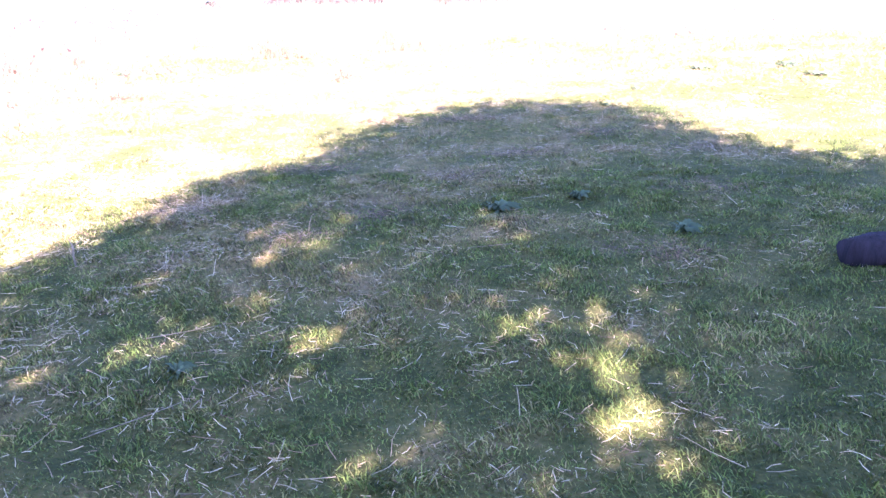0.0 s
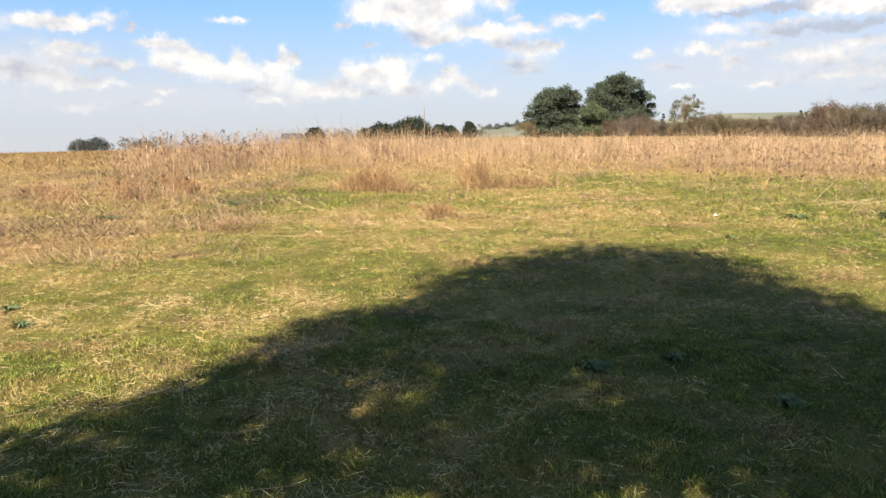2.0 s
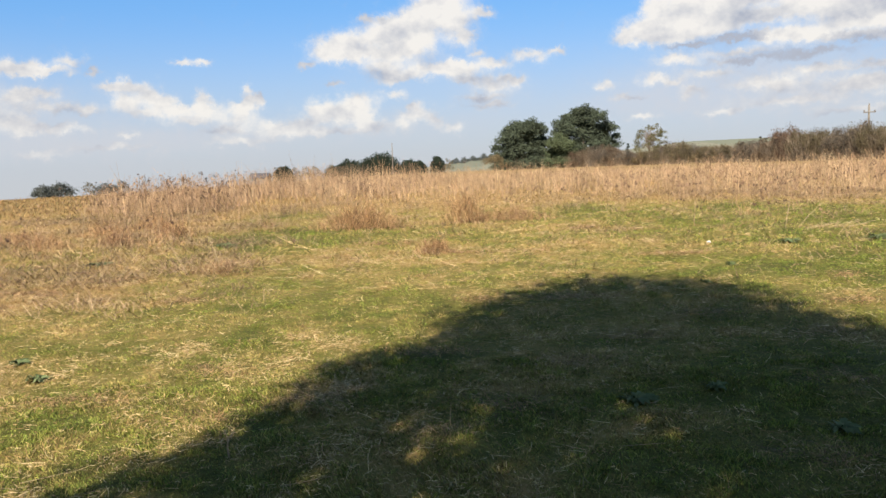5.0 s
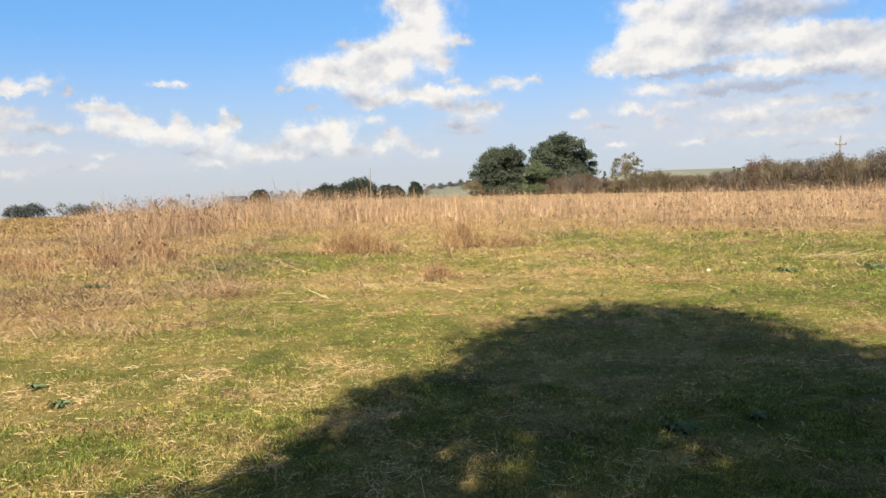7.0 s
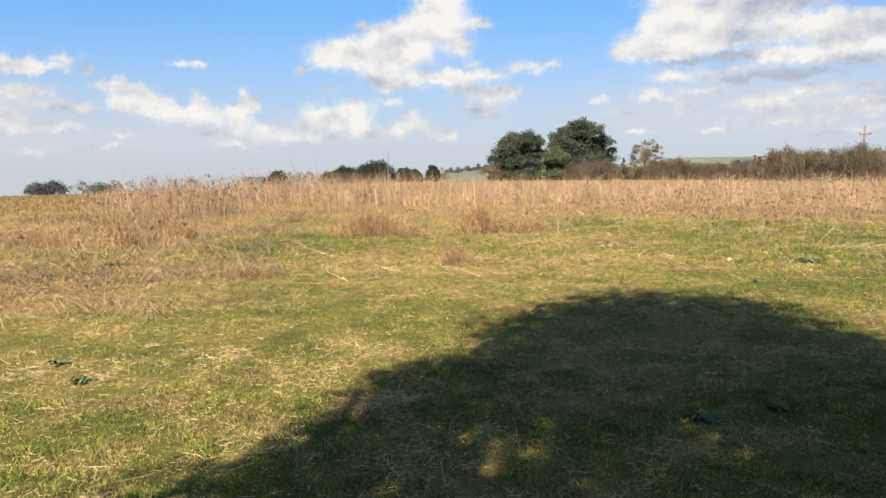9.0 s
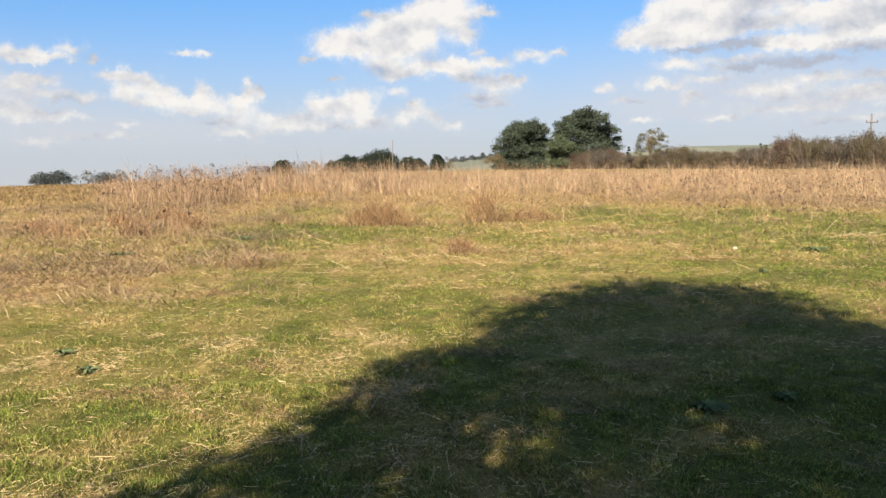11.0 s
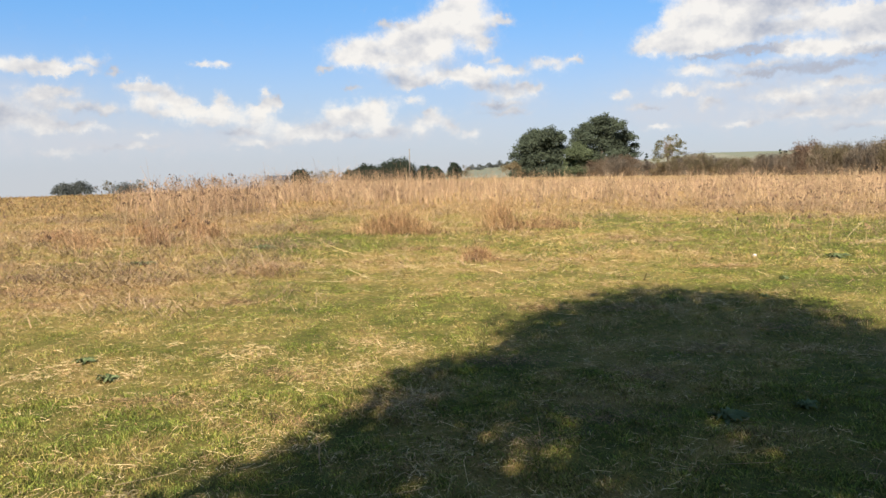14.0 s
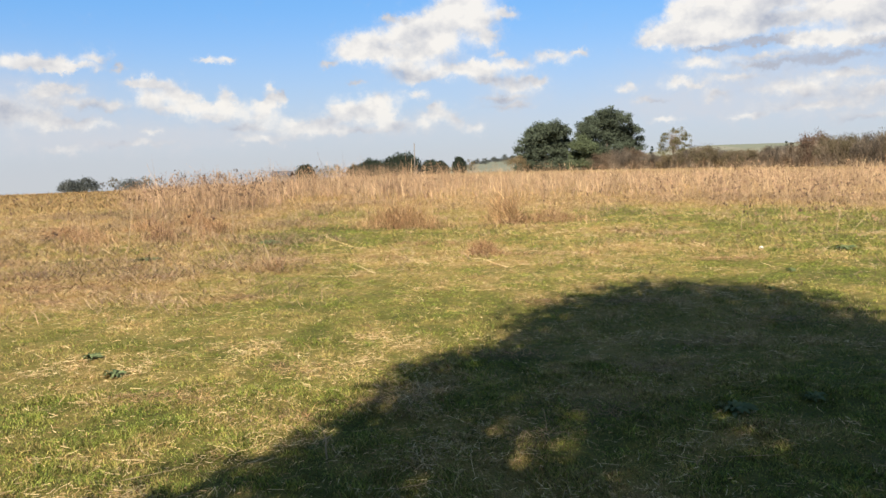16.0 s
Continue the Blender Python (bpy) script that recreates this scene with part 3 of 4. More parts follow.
def turf(count, near, far_, tall, wide, segs, power=1.0):
    x, y = scatter(count, near, far_, power=power)
    d = dryness(x, y)
    clump = fbm(x / 0.15, y / 0.15, 81, 2)
    keep = rng.random(count) < 0.55 + 0.7 * clump
    x, y, d, clump = x[keep], y[keep], d[keep], clump[keep]
    m = len(x)
    own = np.clip(d + rng.normal(0, 0.22, m), 0, 1)
    h = tall * (0.45 + 1.7 * clump ** 2) * rng.uniform(0.5, 1.4, m) * (1 + 0.3 * own)
    lean = rng.uniform(0.45, 1.3, m)
    sway = 7.0 * fbm(x / 0.3, y / 0.3, 85, 2) + rng.normal(0, 1.6, m)
    return blades(x, y, ground_height(x, y) - 0.005, h, wide * rng.uniform(0.7, 1.4, m), sway, lean, own,
                  rng.uniform(0.25, 1.6, m) * (0.5 + 1.05 * fbm(x / 0.12, y / 0.12, 87, 3)) * (1 - 0.25 * smooth(-x - 0.45 * y, 0, 3) * smooth(y, 20, 28)), segs)


def stuff(name, parts, mat, label, category):
    verts, flat, sizes, attrs = joined(*parts)
    return tagged(new(name, mesh_of(name, verts, flat, sizes, mat, attrs)), label, category, kind="stuff")


stuff("short_grass", [turf(330000, 3.0, 7.5, 0.026, 0.0042, 2), turf(360000, 7.5, 13.5, 0.025, 0.006, 1),
                      turf(330000, 13.5, 30.0, 0.05, 0.010, 1, 0.6), turf(110000, 30.0, 62.0, 0.10, 0.03, 1, 0.6)],
      MAT_GRASS, "short green and yellowing meadow grass in uneven tufts", "grass")


def litter(count, near, far_, long, wide, power=1.0):
    """Cut stems that lie about on the turf, mostly in drifts."""
    x, y = scatter(count, near, far_, power=power)
    d = dryness(x, y)
    drift = smooth(fbm(x / 0.34, y / 0.34, 91, 3), 0.42, 0.66)
    shaded = smooth(8.5 - y, 0, 1.5) * smooth(x + 0.3 * y, -0.2, 0.8)
    keep = rng.random(count) < (1 - 0.45 * shaded) * (0.05 + 0.95 * np.clip(d - 0.15, 0, 1) * (0.25 + 1.1 * drift))
    x, y, d = x[keep], y[keep], d[keep]
    m = len(x)
    length = long * rng.lognormal(0, 0.45, m)
    a = rng.uniform(0, 2 * np.pi, m)
    z = ground_height(x, y) + rng.uniform(0.006, 0.035, m)
    verts = []
    tilt = rng.normal(0, 0.2, m)
    bend = rng.normal(0, 0.3, m)
    for t in (0.0, 0.5, 1.0):
        px = x + np.cos(a + bend * t) * length * t
        py = y + np.sin(a + bend * t) * length * t
        pz = np.maximum(z + tilt * length * t, ground_height(px, py) + 0.006)
        w = wide * (1 - 0.3 * t) / 2
        verts += [np.stack((px - np.sin(a) * w, py + np.cos(a) * w, pz), 1), np.stack((px + np.sin(a) * w, py - np.cos(a) * w, pz + w), 1)]
    verts = np.stack(verts, 1).reshape(-1, 3)
    flat = (np.arange(m)[:, None] * 6 + np.array([0, 1, 3, 2, 2, 3, 5, 4])).ravel()
    return verts, flat, np.full(2 * m, 4), {"dry": np.repeat(np.clip(rng.normal(0.5, 0.28, m), 0, 1), 6), "tone": np.repeat(rng.uniform(0.5, 1.38, m), 6)}


stuff("straw_litter", [litter(150000, 3.0, 8.5, 0.036, 0.0025), litter(7000, 3.0, 9.0, 0.075, 0.0028), litter(120000, 8.0, 15.0, 0.036, 0.0034), litter(4000, 8.0, 15.0, 0.085, 0.004), litter(80000, 15.0, 30.0, 0.07, 0.006, 0.7), litter(4500, 12.0, 24.0, 0.24, 0.007, 0.8)],
      MAT_STRAW, "pale dry straw and cut stems lying on the turf", "straw")


# ---- tall dead weeds ----
def weed_stand(x, y, tall, wide, twigs, heads, seed=0.05):
    """Upright dead stalks with side twigs and dark seed heads."""
    m = len(x)
    h = tall * rng.uniform(0.4, 1.15, m)
    heading = rng.uniform(0, 2 * np.pi, m)
    lean = np.abs(rng.normal(0.1, 0.32, m)) + 0.25 * rng.random(m) * smooth(-x, 3, 8)
    z = ground_height(x, y)
    own = np.clip(rng.normal(0.4, 0.17, m) + 0.7 * (fbm(x / 1.5, y / 1.5, 47, 2) - 0.5) + 0.14 * smooth(-x, 2, 8), 0, 1)
    tone = rng.uniform(0.5, 1.25, m) * (0.35 + 1.25 * fbm(x / 0.5, y / 0.9, 43, 3))
    parts = [blades(x, y, z - 0.02, h, np.full(m, wide), heading, lean, own, tone, 2)]
    for k in range(twigs):
        t = rng.uniform(0.78, 1.0, m) if k < heads else rng.uniform(0.2, 0.8, m)
        out = lean * h * t ** 1.7
        px, py = x + np.cos(heading) * out, y + np.sin(heading) * out
        pz = z + h * t
        a = rng.uniform(0, 2 * np.pi, m)
        long = h * rng.uniform(0.12, 0.3, m) * (1.25 - t)
        spread = rng.uniform(0.4, 1.0, m)
        parts.append(blades(px, py, pz, long, np.full(m, wide * 0.7), a, spread, own, tone, 1))
        if k < heads:
            hx, hy = px + np.cos(a) * spread * long, py + np.sin(a) * spread * long
            hz = pz + long * np.sqrt(np.clip(1 - (0.75 * spread) ** 2, 0.03, 1))
            size = rng.uniform(0.3, 1.0, m) * seed
            parts.append(blades(hx, hy, hz - size / 2, size * 1.5, size, a, np.full(m, 0.4), np.clip(own + 0.25, 0, 1), tone, 1))
    return joined(*parts)


def weeds(count, near, far_, tall, wide, twigs, heads, floor=0.0, seed=0.05):
    x, y = scatter(count, near, far_, 38.0)
    keep = rng.random(count) < np.maximum(weediness(x, y), floor * smooth(y, 11, 17))
    x, y = x[keep], y[keep]
    return weed_stand(x, y, np.minimum(tall * (0.25 + 1.35 * fbm(x / 0.7, y / 0.9, 44, 3)) * (0.4 + 0.6 * weediness(x, y)) * stature(x, y), 1.08), wide, twigs, heads, seed)


def stature(x, y):
    """Taller on either flank than in the middle of the belt."""
    return np.interp(x, [-16, -12, -8, -4, 4, 9, 20], [0.7, 1.6, 1.6, 1.0, 0.85, 0.92, 1.0])


def dry_grass(count, near, far_, tall, wide):
    x, y = scatter(count, near, far_, 38.0)
    keep = rng.random(count) < np.maximum(weediness(x, y), 0.05 * smooth(y, 11, 18)) * (1 - 0.15 * smooth(-x - 0.2 * y, 1, 3))
    x, y = x[keep], y[keep]
    m = len(x)
    clump = fbm(x / 0.55, y / 0.7, 45, 3)
    tall = tall * (0.3 + 0.7 * weediness(x, y)) * stature(x, y)
    swept = 6.3 * fbm(x / 0.8, y / 0.8, 46, 2) + rng.normal(0, 1.5, m)
    return blades(x, y, ground_height(x, y) - 0.02, tall * (0.1 + 2.5 * clump ** 2.2) * rng.uniform(0.15, 1.2, m), wide * rng.uniform(0.6, 1.4, m), swept,
                  np.abs(rng.normal(0.45, 0.45, m)), np.clip(rng.normal(0.3, 0.2, m) + 0.9 * (fbm(x / 1.1, y / 1.3, 49, 3) - 0.5) + 0.15 * smooth(-x, 2, 8), 0, 1),
                  rng.uniform(0.5, 1.3, m) * (0.4 + 1.2 * fbm(x / 0.5, y / 0.9, 43, 3)), 2)


def tangle(count, near, far_):
    """Brown stems pressed down in a mat at the feet of the weeds."""
    x, y = scatter(count, near, far_, 38.0)
    keep = rng.random(count) < np.clip(1.2 * weediness(x, y) + 0.4 * smooth(fbm(x / 0.5, y / 0.5, 31, 3), 0.58, 0.68) * smooth(y, 8.5, 12) + 1.0 * smooth(-x - 0.22 * y, 0.6, 2.4) * smooth(y, 6.5, 9) * (0.08 + 0.92 * smooth(fbm(x / 1.2, y / 1.0, 29, 3), 0.49, 0.58)), 0, 1)
    x, y = x[keep], y[keep]
    m = len(x)
    base = ground_height(x, y) + 0.01
    mat_ = blades(x, y, base, rng.uniform(0.12, 0.4, m), rng.uniform(0.004, 0.009, m), rng.uniform(0, 2 * np.pi, m),
                  rng.uniform(1.1, 1.34, m), np.clip(rng.normal(0.38, 0.3, m), 0, 1), rng.uniform(0.3, 1.3, m) * (0.3 + 1.05 * fbm(x / 0.4, y / 0.4, 42, 2)), 2)
    base = np.repeat(base, len(mat_[0]) // m)
    mat_[0][:, 2] = base + 0.75 * (mat_[0][:, 2] - base)
    return mat_


stuff("dead_weeds", [weeds(12500, 12.0, 30.0, 1.1, 0.0065, 11, 5), weeds(15000, 30.0, 52.0, 0.95, 0.010, 7, 3, seed=0.035)],
      MAT_WEED, "tall dead brown weed stalks with dark seed heads", "weeds")


def umbels(count, tall):
    """Scattered taller stalks with spread heads, over the nearer weeds."""
    x, y = rng.uniform(-11.5, -6.0, count), rng.uniform(21.0, 26.0, count)
    keep = (-x > 0.3 * y + 1.0)
    return weed_stand(x[keep], y[keep], np.full(int(keep.sum()), tall), 0.016, 14, 10)


stuff("tall_umbels", [umbels(80, 1.1)], MAT_WEED, "tall dead umbels standing above the weeds", "weeds")
stuff("tall_dry_grass", [dry_grass(110000, 12.0, 30.0, 0.55, 0.006), dry_grass(100000, 30.0, 56.0, 0.75, 0.016), tangle(130000, 8.5, 28.0)],
      MAT_WEED, "tall pale dry grass standing in a broad belt", "dry grass")


# ---- clumps and plants that stand out ----
def on_ground(x, y, sink=0.0):
    return Vector((x, y, float(ground_height(np.array([x]), np.array([y]))[0]) - sink))


def tussock(x, y, wide, deep, tall, count, dry, label, flop=0.5):
    at = on_ground(x, y, 0.01)
    px, py = rng.normal(0, wide / 3.2, count), rng.normal(0, deep / 3.2, count)
    away = rng.uniform(0, 2 * np.pi, count)
    mound = np.exp(-0.5 * (px / (wide / 2.6)) ** 2 - 0.5 * (py / (deep / 2.6)) ** 2)
    low_ = (rng.random(count) < 0.84) | (flop >= 0.95)
    lean = np.where(low_, rng.uniform(0.75, 1.32, count), np.clip(rng.normal(flop, 0.35, count), 0.02, 1.25))
    high_ = tall * (0.2 + 0.8 * mound) * np.where(low_, rng.uniform(0.12, 0.75, count), rng.uniform(0.3, 1.2, count))
    if flop >= 0.95:
        lean, high_ = rng.uniform(1.18, 1.33, count), 0.17 * rng.lognormal(0, 0.35, count)
    lift = (0.04 if flop >= 0.95 else tall * 0.45) * mound * rng.random(count) * low_
    away = np.where(low_, away, np.arctan2(py, px) + rng.normal(0, 0.9, count))
    v = blades(px, py, lift, high_, rng.uniform(0.45, 1.0, count) * float(np.interp(y, [4, 9, 17], [0.0032, 0.0048, 0.006])), away, lean,
               np.clip(rng.normal(dry, 0.3, count) + 0.05 * low_, 0, 1), rng.uniform(0.3, 1.6, count), 3)
    if flop >= 0.95:
        v[0][:, 2] *= 0.32
    ob = new("dry_grass_tussock")
    ob.location = at
    tagged(part("tuft", mesh_of("tuft", v[0], v[1], v[2], MAT_STRAW_RED, v[3]), ob), kind="stuff")
    return tagged(ob, label, "tussock", "dry tussocks in the meadow")


tussock(-3.45, 16.7, 1.6, 0.7, 0.78, 3400, 0.5, "large reddish-brown tussock of dead stems in the turf")
tussock(-2.85, 16.5, 0.35, 0.3, 0.6, 120, 0.2, "pale upright tussock beside the reddish clump", 0.3)
tussock(-1.2, 17.4, 0.8, 0.5, 1.15, 1300, 0.45, "tall brown tussock of dead stems in the turf", 0.25)
tussock(-0.2, 17.8, 1.7, 0.6, 0.5, 1700, 0.58, "low spreading dark brown tussock")
tussock(-1.45, 12.2, 0.55, 0.4, 0.42, 1100, 0.6, "small brown tussock of dead stems")
tussock(-0.95, 12.1, 0.95, 0.4, 0.2, 420, 0.55, "flattened rusty straw beside a small tussock", 0.95)
tussock(-4.35, 10.6, 0.7, 0.4, 0.32, 420, 0.6, "brown tussock at the foot of two bent stalks", 0.7)
tussock(-8.2, 12.9, 0.5, 0.5, 0.8, 160, 0.3, "pale tall tussock among brown litter", 0.3)
tussock(-1.78, 9.45, 0.12, 0.1, 0.2, 30, 0.1, "small pale straw tuft in green turf", 0.5)
tussock(4.9, 17.5, 0.4, 0.3, 0.7, 130, 0.2, "pale upright tussock in front of the weed belt", 0.3)
tussock(1.3, 7.55, 0.3, 0.2, 0.16, 60, 0.2, "pale fine tuft standing in the shade", 0.6)
for x, y, wide in ((0.55, 8.0, 0.8), (1.9, 8.15, 0.7), (1.0, 8.5, 0.6), (2.3, 7.6, 0.5), (0.0, 7.4, 0.5)):
    tussock(x, y, wide, 0.3, 0.17, 80, 0.1, "pale upright stubble standing in the shade", 0.25)
tussock(-0.72, 4.3, 0.3, 0.16, 0.08, 90, 0.35, "flattened straw tuft catching a patch of sun", 1.0)
tussock(0.05, 3.95, 0.2, 0.16, 0.10, 60, 0.45, "dull straw tuft in the shade", 0.9)
tussock(-7.3, 9.8, 1.6, 0.5, 0.16, 700, 0.7, "drift of flattened rusty stems", 1.0)
tussock(-6.0, 9.0, 1.4, 0.4, 0.14, 600, 0.6, "drift of flattened tan stems", 1.0)
tussock(-6.9, 14.2, 1.2, 0.6, 0.5, 260, 0.55, "brown tussock at the edge of the weeds", 0.5)
tussock(-5.6, 17.0, 0.9, 0.5, 0.55, 220, 0.6, "brown tussock at the corner of the weeds", 0.5)

for x, y, wide, deep, dry, count in ((-8.0, 10.6, 1.5, 0.4, 0.7, 230), (-7.4, 9.2, 1.3, 0.35, 0.75, 200), (-8.9, 9.7, 1.3, 0.35, 0.65, 190), (-9.4, 11.6, 1.6, 0.5, 0.75, 240), (-5.7, 10.2, 1.0, 0.3, 0.75, 150),
                                     (-6.4, 11.1, 1.2, 0.35, 0.7, 180), (-7.8, 11.9, 1.4, 0.4, 0.8, 220), (-10.2, 13.2, 1.6, 0.5, 0.75, 240), (-5.2, 8.7, 0.8, 0.25, 0.7, 110), (0.15, 5.7, 0.8, 0.3, 0.75, 90), (1.5, 7.3, 0.9, 0.35, 0.7, 110), (2.3, 6.6, 0.9, 0.4, 0.72, 100), (0.7, 6.5, 0.7, 0.35, 0.75, 90),
                                     (1.2, 3.9, 0.6, 0.25, 0.7, 80), (-0.35, 4.7, 0.6, 0.3, 0.75, 80), (1.9, 5.1, 0.7, 0.3, 0.72, 80), (0.3, 8.2, 0.8, 0.25, 0.6, 90), (3.0, 7.7, 0.8, 0.3, 0.65, 90), (-0.9, 6.1, 0.6, 0.25, 0.7, 70),
                                     (1.15, 15.6, 0.9, 0.4, 0.55, 160), (2.2, 11.5, 1.0, 0.3, 0.5, 160), (-3.1, 12.0, 0.9, 0.4, 0.6, 170), (-2.5, 13.9, 1.2, 0.4, 0.6, 200),
                                     (-4.6, 11.7, 0.8, 0.4, 0.55, 150), (-6.5, 9.3, 1.2, 0.3, 0.62, 220), (-6.3, 8.3, 1.0, 0.3, 0.5, 180), (0.0, 12.2, 0.7, 0.3, 0.45, 120),
                                     (2.1, 15.0, 1.2, 0.4, 0.55, 180), (-4.0, 8.6, 0.8, 0.3, 0.55, 130), (-3.3, 4.9, 0.7, 0.2, 0.4, 110), (-2.3, 4.6, 0.4, 0.2, 0.55, 70),
                                     (-2.6, 5.6, 0.5, 0.25, 0.5, 80), (-1.6, 4.9, 0.45, 0.2, 0.45, 70), (3.6, 9.2, 0.6, 0.3, 0.5, 90), (-0.6, 8.2, 0.5, 0.3, 0.6, 80)):
    tussock(x, y, wide, deep * 1.2, 0.12, count * 3, dry, "flattened drift of rusty dead stems in the turf", 1.1)
for x, y, wide, tall, dry in ((-9.2, 14.4, 0.9, 0.5, 0.6), (-9.1, 16.6, 1.1, 0.6, 0.55), (-10.4, 15.5, 1.0, 0.5, 0.65), (-8.6, 17.9, 1.0, 0.7, 0.6), (-7.4, 16.2, 0.9, 0.6, 0.7), (-8.0, 14.9, 0.7, 0.5, 0.7)):
    tussock(x, y, wide, 0.6, tall, 900, dry, "brown tangled tussock among the sparse dead weeds", 0.6)


def dock(x, y, wide, leaves, label, tall=0.10):
    """A low rosette of broad leaves."""
    verts, flat, sizes = [], [], []
    for k in range(2 * leaves):
        a = 2 * math.pi * k / leaves * 2.4 + rng.uniform(-0.3, 0.3)
        long, half = wide / 2 * rng.uniform(0.3, 1.0), wide * rng.uniform(0.03, 0.06)
        up = tall * rng.uniform(0.3, 1.2)
        start = len(verts)
        for t, w, zz in ((0.05, 0.2, 0.0), (0.35, 0.9, 0.75), (0.7, 1.0, 1.0), (1.0, 0.15, 0.6)):
            for side in (-1, 1):
                verts.append((math.cos(a) * long * t - math.sin(a) * half * w * side, math.sin(a) * long * t + math.cos(a) * half * w * side,
                              up * zz + 0.01 * side * w))
        for s in range(3):
            flat += [start + 2 * s, start + 2 * s + 1, start + 2 * s + 3, start + 2 * s + 2]
            sizes.append(4)
    ob = new("dock_plant", mesh_of("dock_plant", np.array(verts), np.array(flat), sizes, MAT_DOCK))
    ob.location, ob.scale = on_ground(x, y), (0.62, 0.62, 0.42) if y < 9 else (0.85, 0.7, 0.5)
    return tagged(ob, label, "plant", "broad-leaved weeds in the turf")


dock(-5.5, 14.0, 0.75, 26, "blue-green leafy dock rosette in the green strip", 0.14)
dock(-6.9, 12.0, 0.8, 22, "dark green dock rosette among brown litter")
dock(4.05, 12.4, 0.6, 20, "dark green dock rosette in yellow turf")
dock(5.4, 12.4, 0.7, 22, "dark green dock rosette in dry turf", 0.14)
dock(5.3, 11.2, 0.7, 20, "low dark green dock rosette")
dock(-4.35, 5.95, 0.36, 18, "dark green dock rosette in sunlit turf")
dock(-3.85, 5.4, 0.34, 16, "dark grey-green dock rosette in sunlit turf")
dock(1.42, 4.2, 0.42, 22, "dark dock rosette in deep shade")
dock(0.42, 4.75, 0.5, 22, "dark dock rosette in deep shade")
dock(0.95, 4.95, 0.36, 16, "small dark dock rosette in deep shade")
dock(-0.92, 2.65, 0.26, 14, "grey-green rosette near the shadow's edge", 0.06)
dock(1.9, 8.9, 0.3, 14, "small blue-green rosette in the shade")
dock(2.55, 10.2, 0.25, 12, "small green rosette in sunlit turf")


def stalk(x, y, tall, lean, heading, radius, label, fork=0):
    """A dead stalk, bent, with side twigs as parts."""
    at = on_ground(x, y, 0.02)
    a = math.radians(90 - heading)
    tip = Vector((math.cos(a) * lean, math.sin(a) * lean, tall))
    points = [Vector((0, 0, 0)), tip * 0.4 + Vector((0, 0, 0.05 * tall)), tip * 0.75 + Vector((0.01, 0, 0.04 * tall)), tip]
    ob = new("dead_stalk", solid("dead_stalk", *tube(points, [radius, radius * 0.85, radius * 0.65, radius * 0.4], 6), MAT_WEED_SOLID))
    ob.location = at
    for k in range(fork):
        p = tip * (0.55 + 0.35 * k / max(1, fork))
        side = Vector((rng.uniform(-0.5, 0.5), rng.uniform(-0.3, 0.3), 0.35)) * tall * 0.6
        part("twig", solid("twig", *tube([p, p + side * 0.6, p + side], [radius * 0.6, radius * 0.5, radius * 0.3], 5), MAT_WEED_SOLID), ob)
    return tagged(ob, label, "stalk", "dead stalks")


stalk(-4.72, 10.45, 0.52, 0.36, -75, 0.0075, "pale bent dead stalk leaning from the turf")
stalk(-4.30, 10.60, 0.55, 0.25, -65, 0.0075, "pale thin dead stalk leaning from the turf")
stalk(-1.88, 3.95, 0.16, 0.04, -40, 0.006, "small pale forked stalk in the shade", 2)
stalk(4.75, 14.5, 0.5, 0.16, 40, 0.006, "pale dead stalk standing above fallen ones")
stalk(5.0, 14.6, 0.45, 0.75, 55, 0.006, "long thin dead stalk leaning over")
for k in range(7):
    stalk(4.9 + 0.12 * k, 14.2 + 0.05 * (k % 3), 0.09 + 0.02 * (k % 4), 0.5 + 0.06 * k, 62 + 7 * (k % 5), 0.006, "pale fallen dead stalk in a loose heap")
stalk(3.3, 15.2, 0.45, 0.05, 20, 0.007, "short upright dead stalk in dry turf", 1)
stalk(-6.3, 14.4, 0.75, 0.12, -30, 0.007, "tall thin dead stalk at the weeds' edge", 2)
stalk(-7.6, 12.8, 0.9, 0.2, 15, 0.007, "tall pale dead stalk among brown litter", 2)
stalk(-3.0, 3.55, 0.05, 0.42, 70, 0.0026, "long pale stem lying in the turf")
stalk(-1.7, 3.5, 0.05, 0.5, 75, 0.0026, "long pale stem lying in the turf")
stalk(-1.2, 2.15, 0.05, 0.45, 60, 0.0026, "long pale stem lying in the turf")
stalk(-1.35, 2.95, 0.04, 0.5, 78, 0.0026, "long pale stem lying in the turf")
stalk(0.1, 4.05, 0.05, 0.35, 100, 0.0026, "long pale stem lying in the shade")
stalk(0.95, 3.45, 0.03, 0.25, 92, 0.0026, "pale stem lying in the shade")
stalk(1.65, 3.2, 0.03, 0.3, 95, 0.0026, "pale stem lying in the shade")

log_points = [Vector((0.06 * k, 0.012 * math.sin(k), 0.075 + 0.004 * math.cos(2 * k))) for k in range(9)]
log = new("log", solid("log", *tube(log_points, [0.066, 0.078, 0.082, 0.085, 0.079, 0.084, 0.080, 0.076, 0.06], 14), MAT_CHAR))
log.location, log.rotation_euler = on_ground(2.0, 3.57, 0.02), (0, 0, radians(3))
tagged(log, "short blackened log lying on shaded turf", "log")

pebble = bmesh.new()
bmesh.ops.create_icosphere(pebble, subdivisions=2, radius=0.035)
for v in pebble.verts:
    v.co *= 1 + 0.25 * (noise.noise(v.co * 30) - 0.2)
    v.co.z *= 0.6
me = bpy.data.meshes.new("stone")
pebble.to_mesh(me)
me.materials.append(MAT_STONE)
stone = new("stone", me)
stone.location = on_ground(2.9, 12.6, -0.012)
tagged(stone, "small pale stone lying in sunlit turf", "stone")


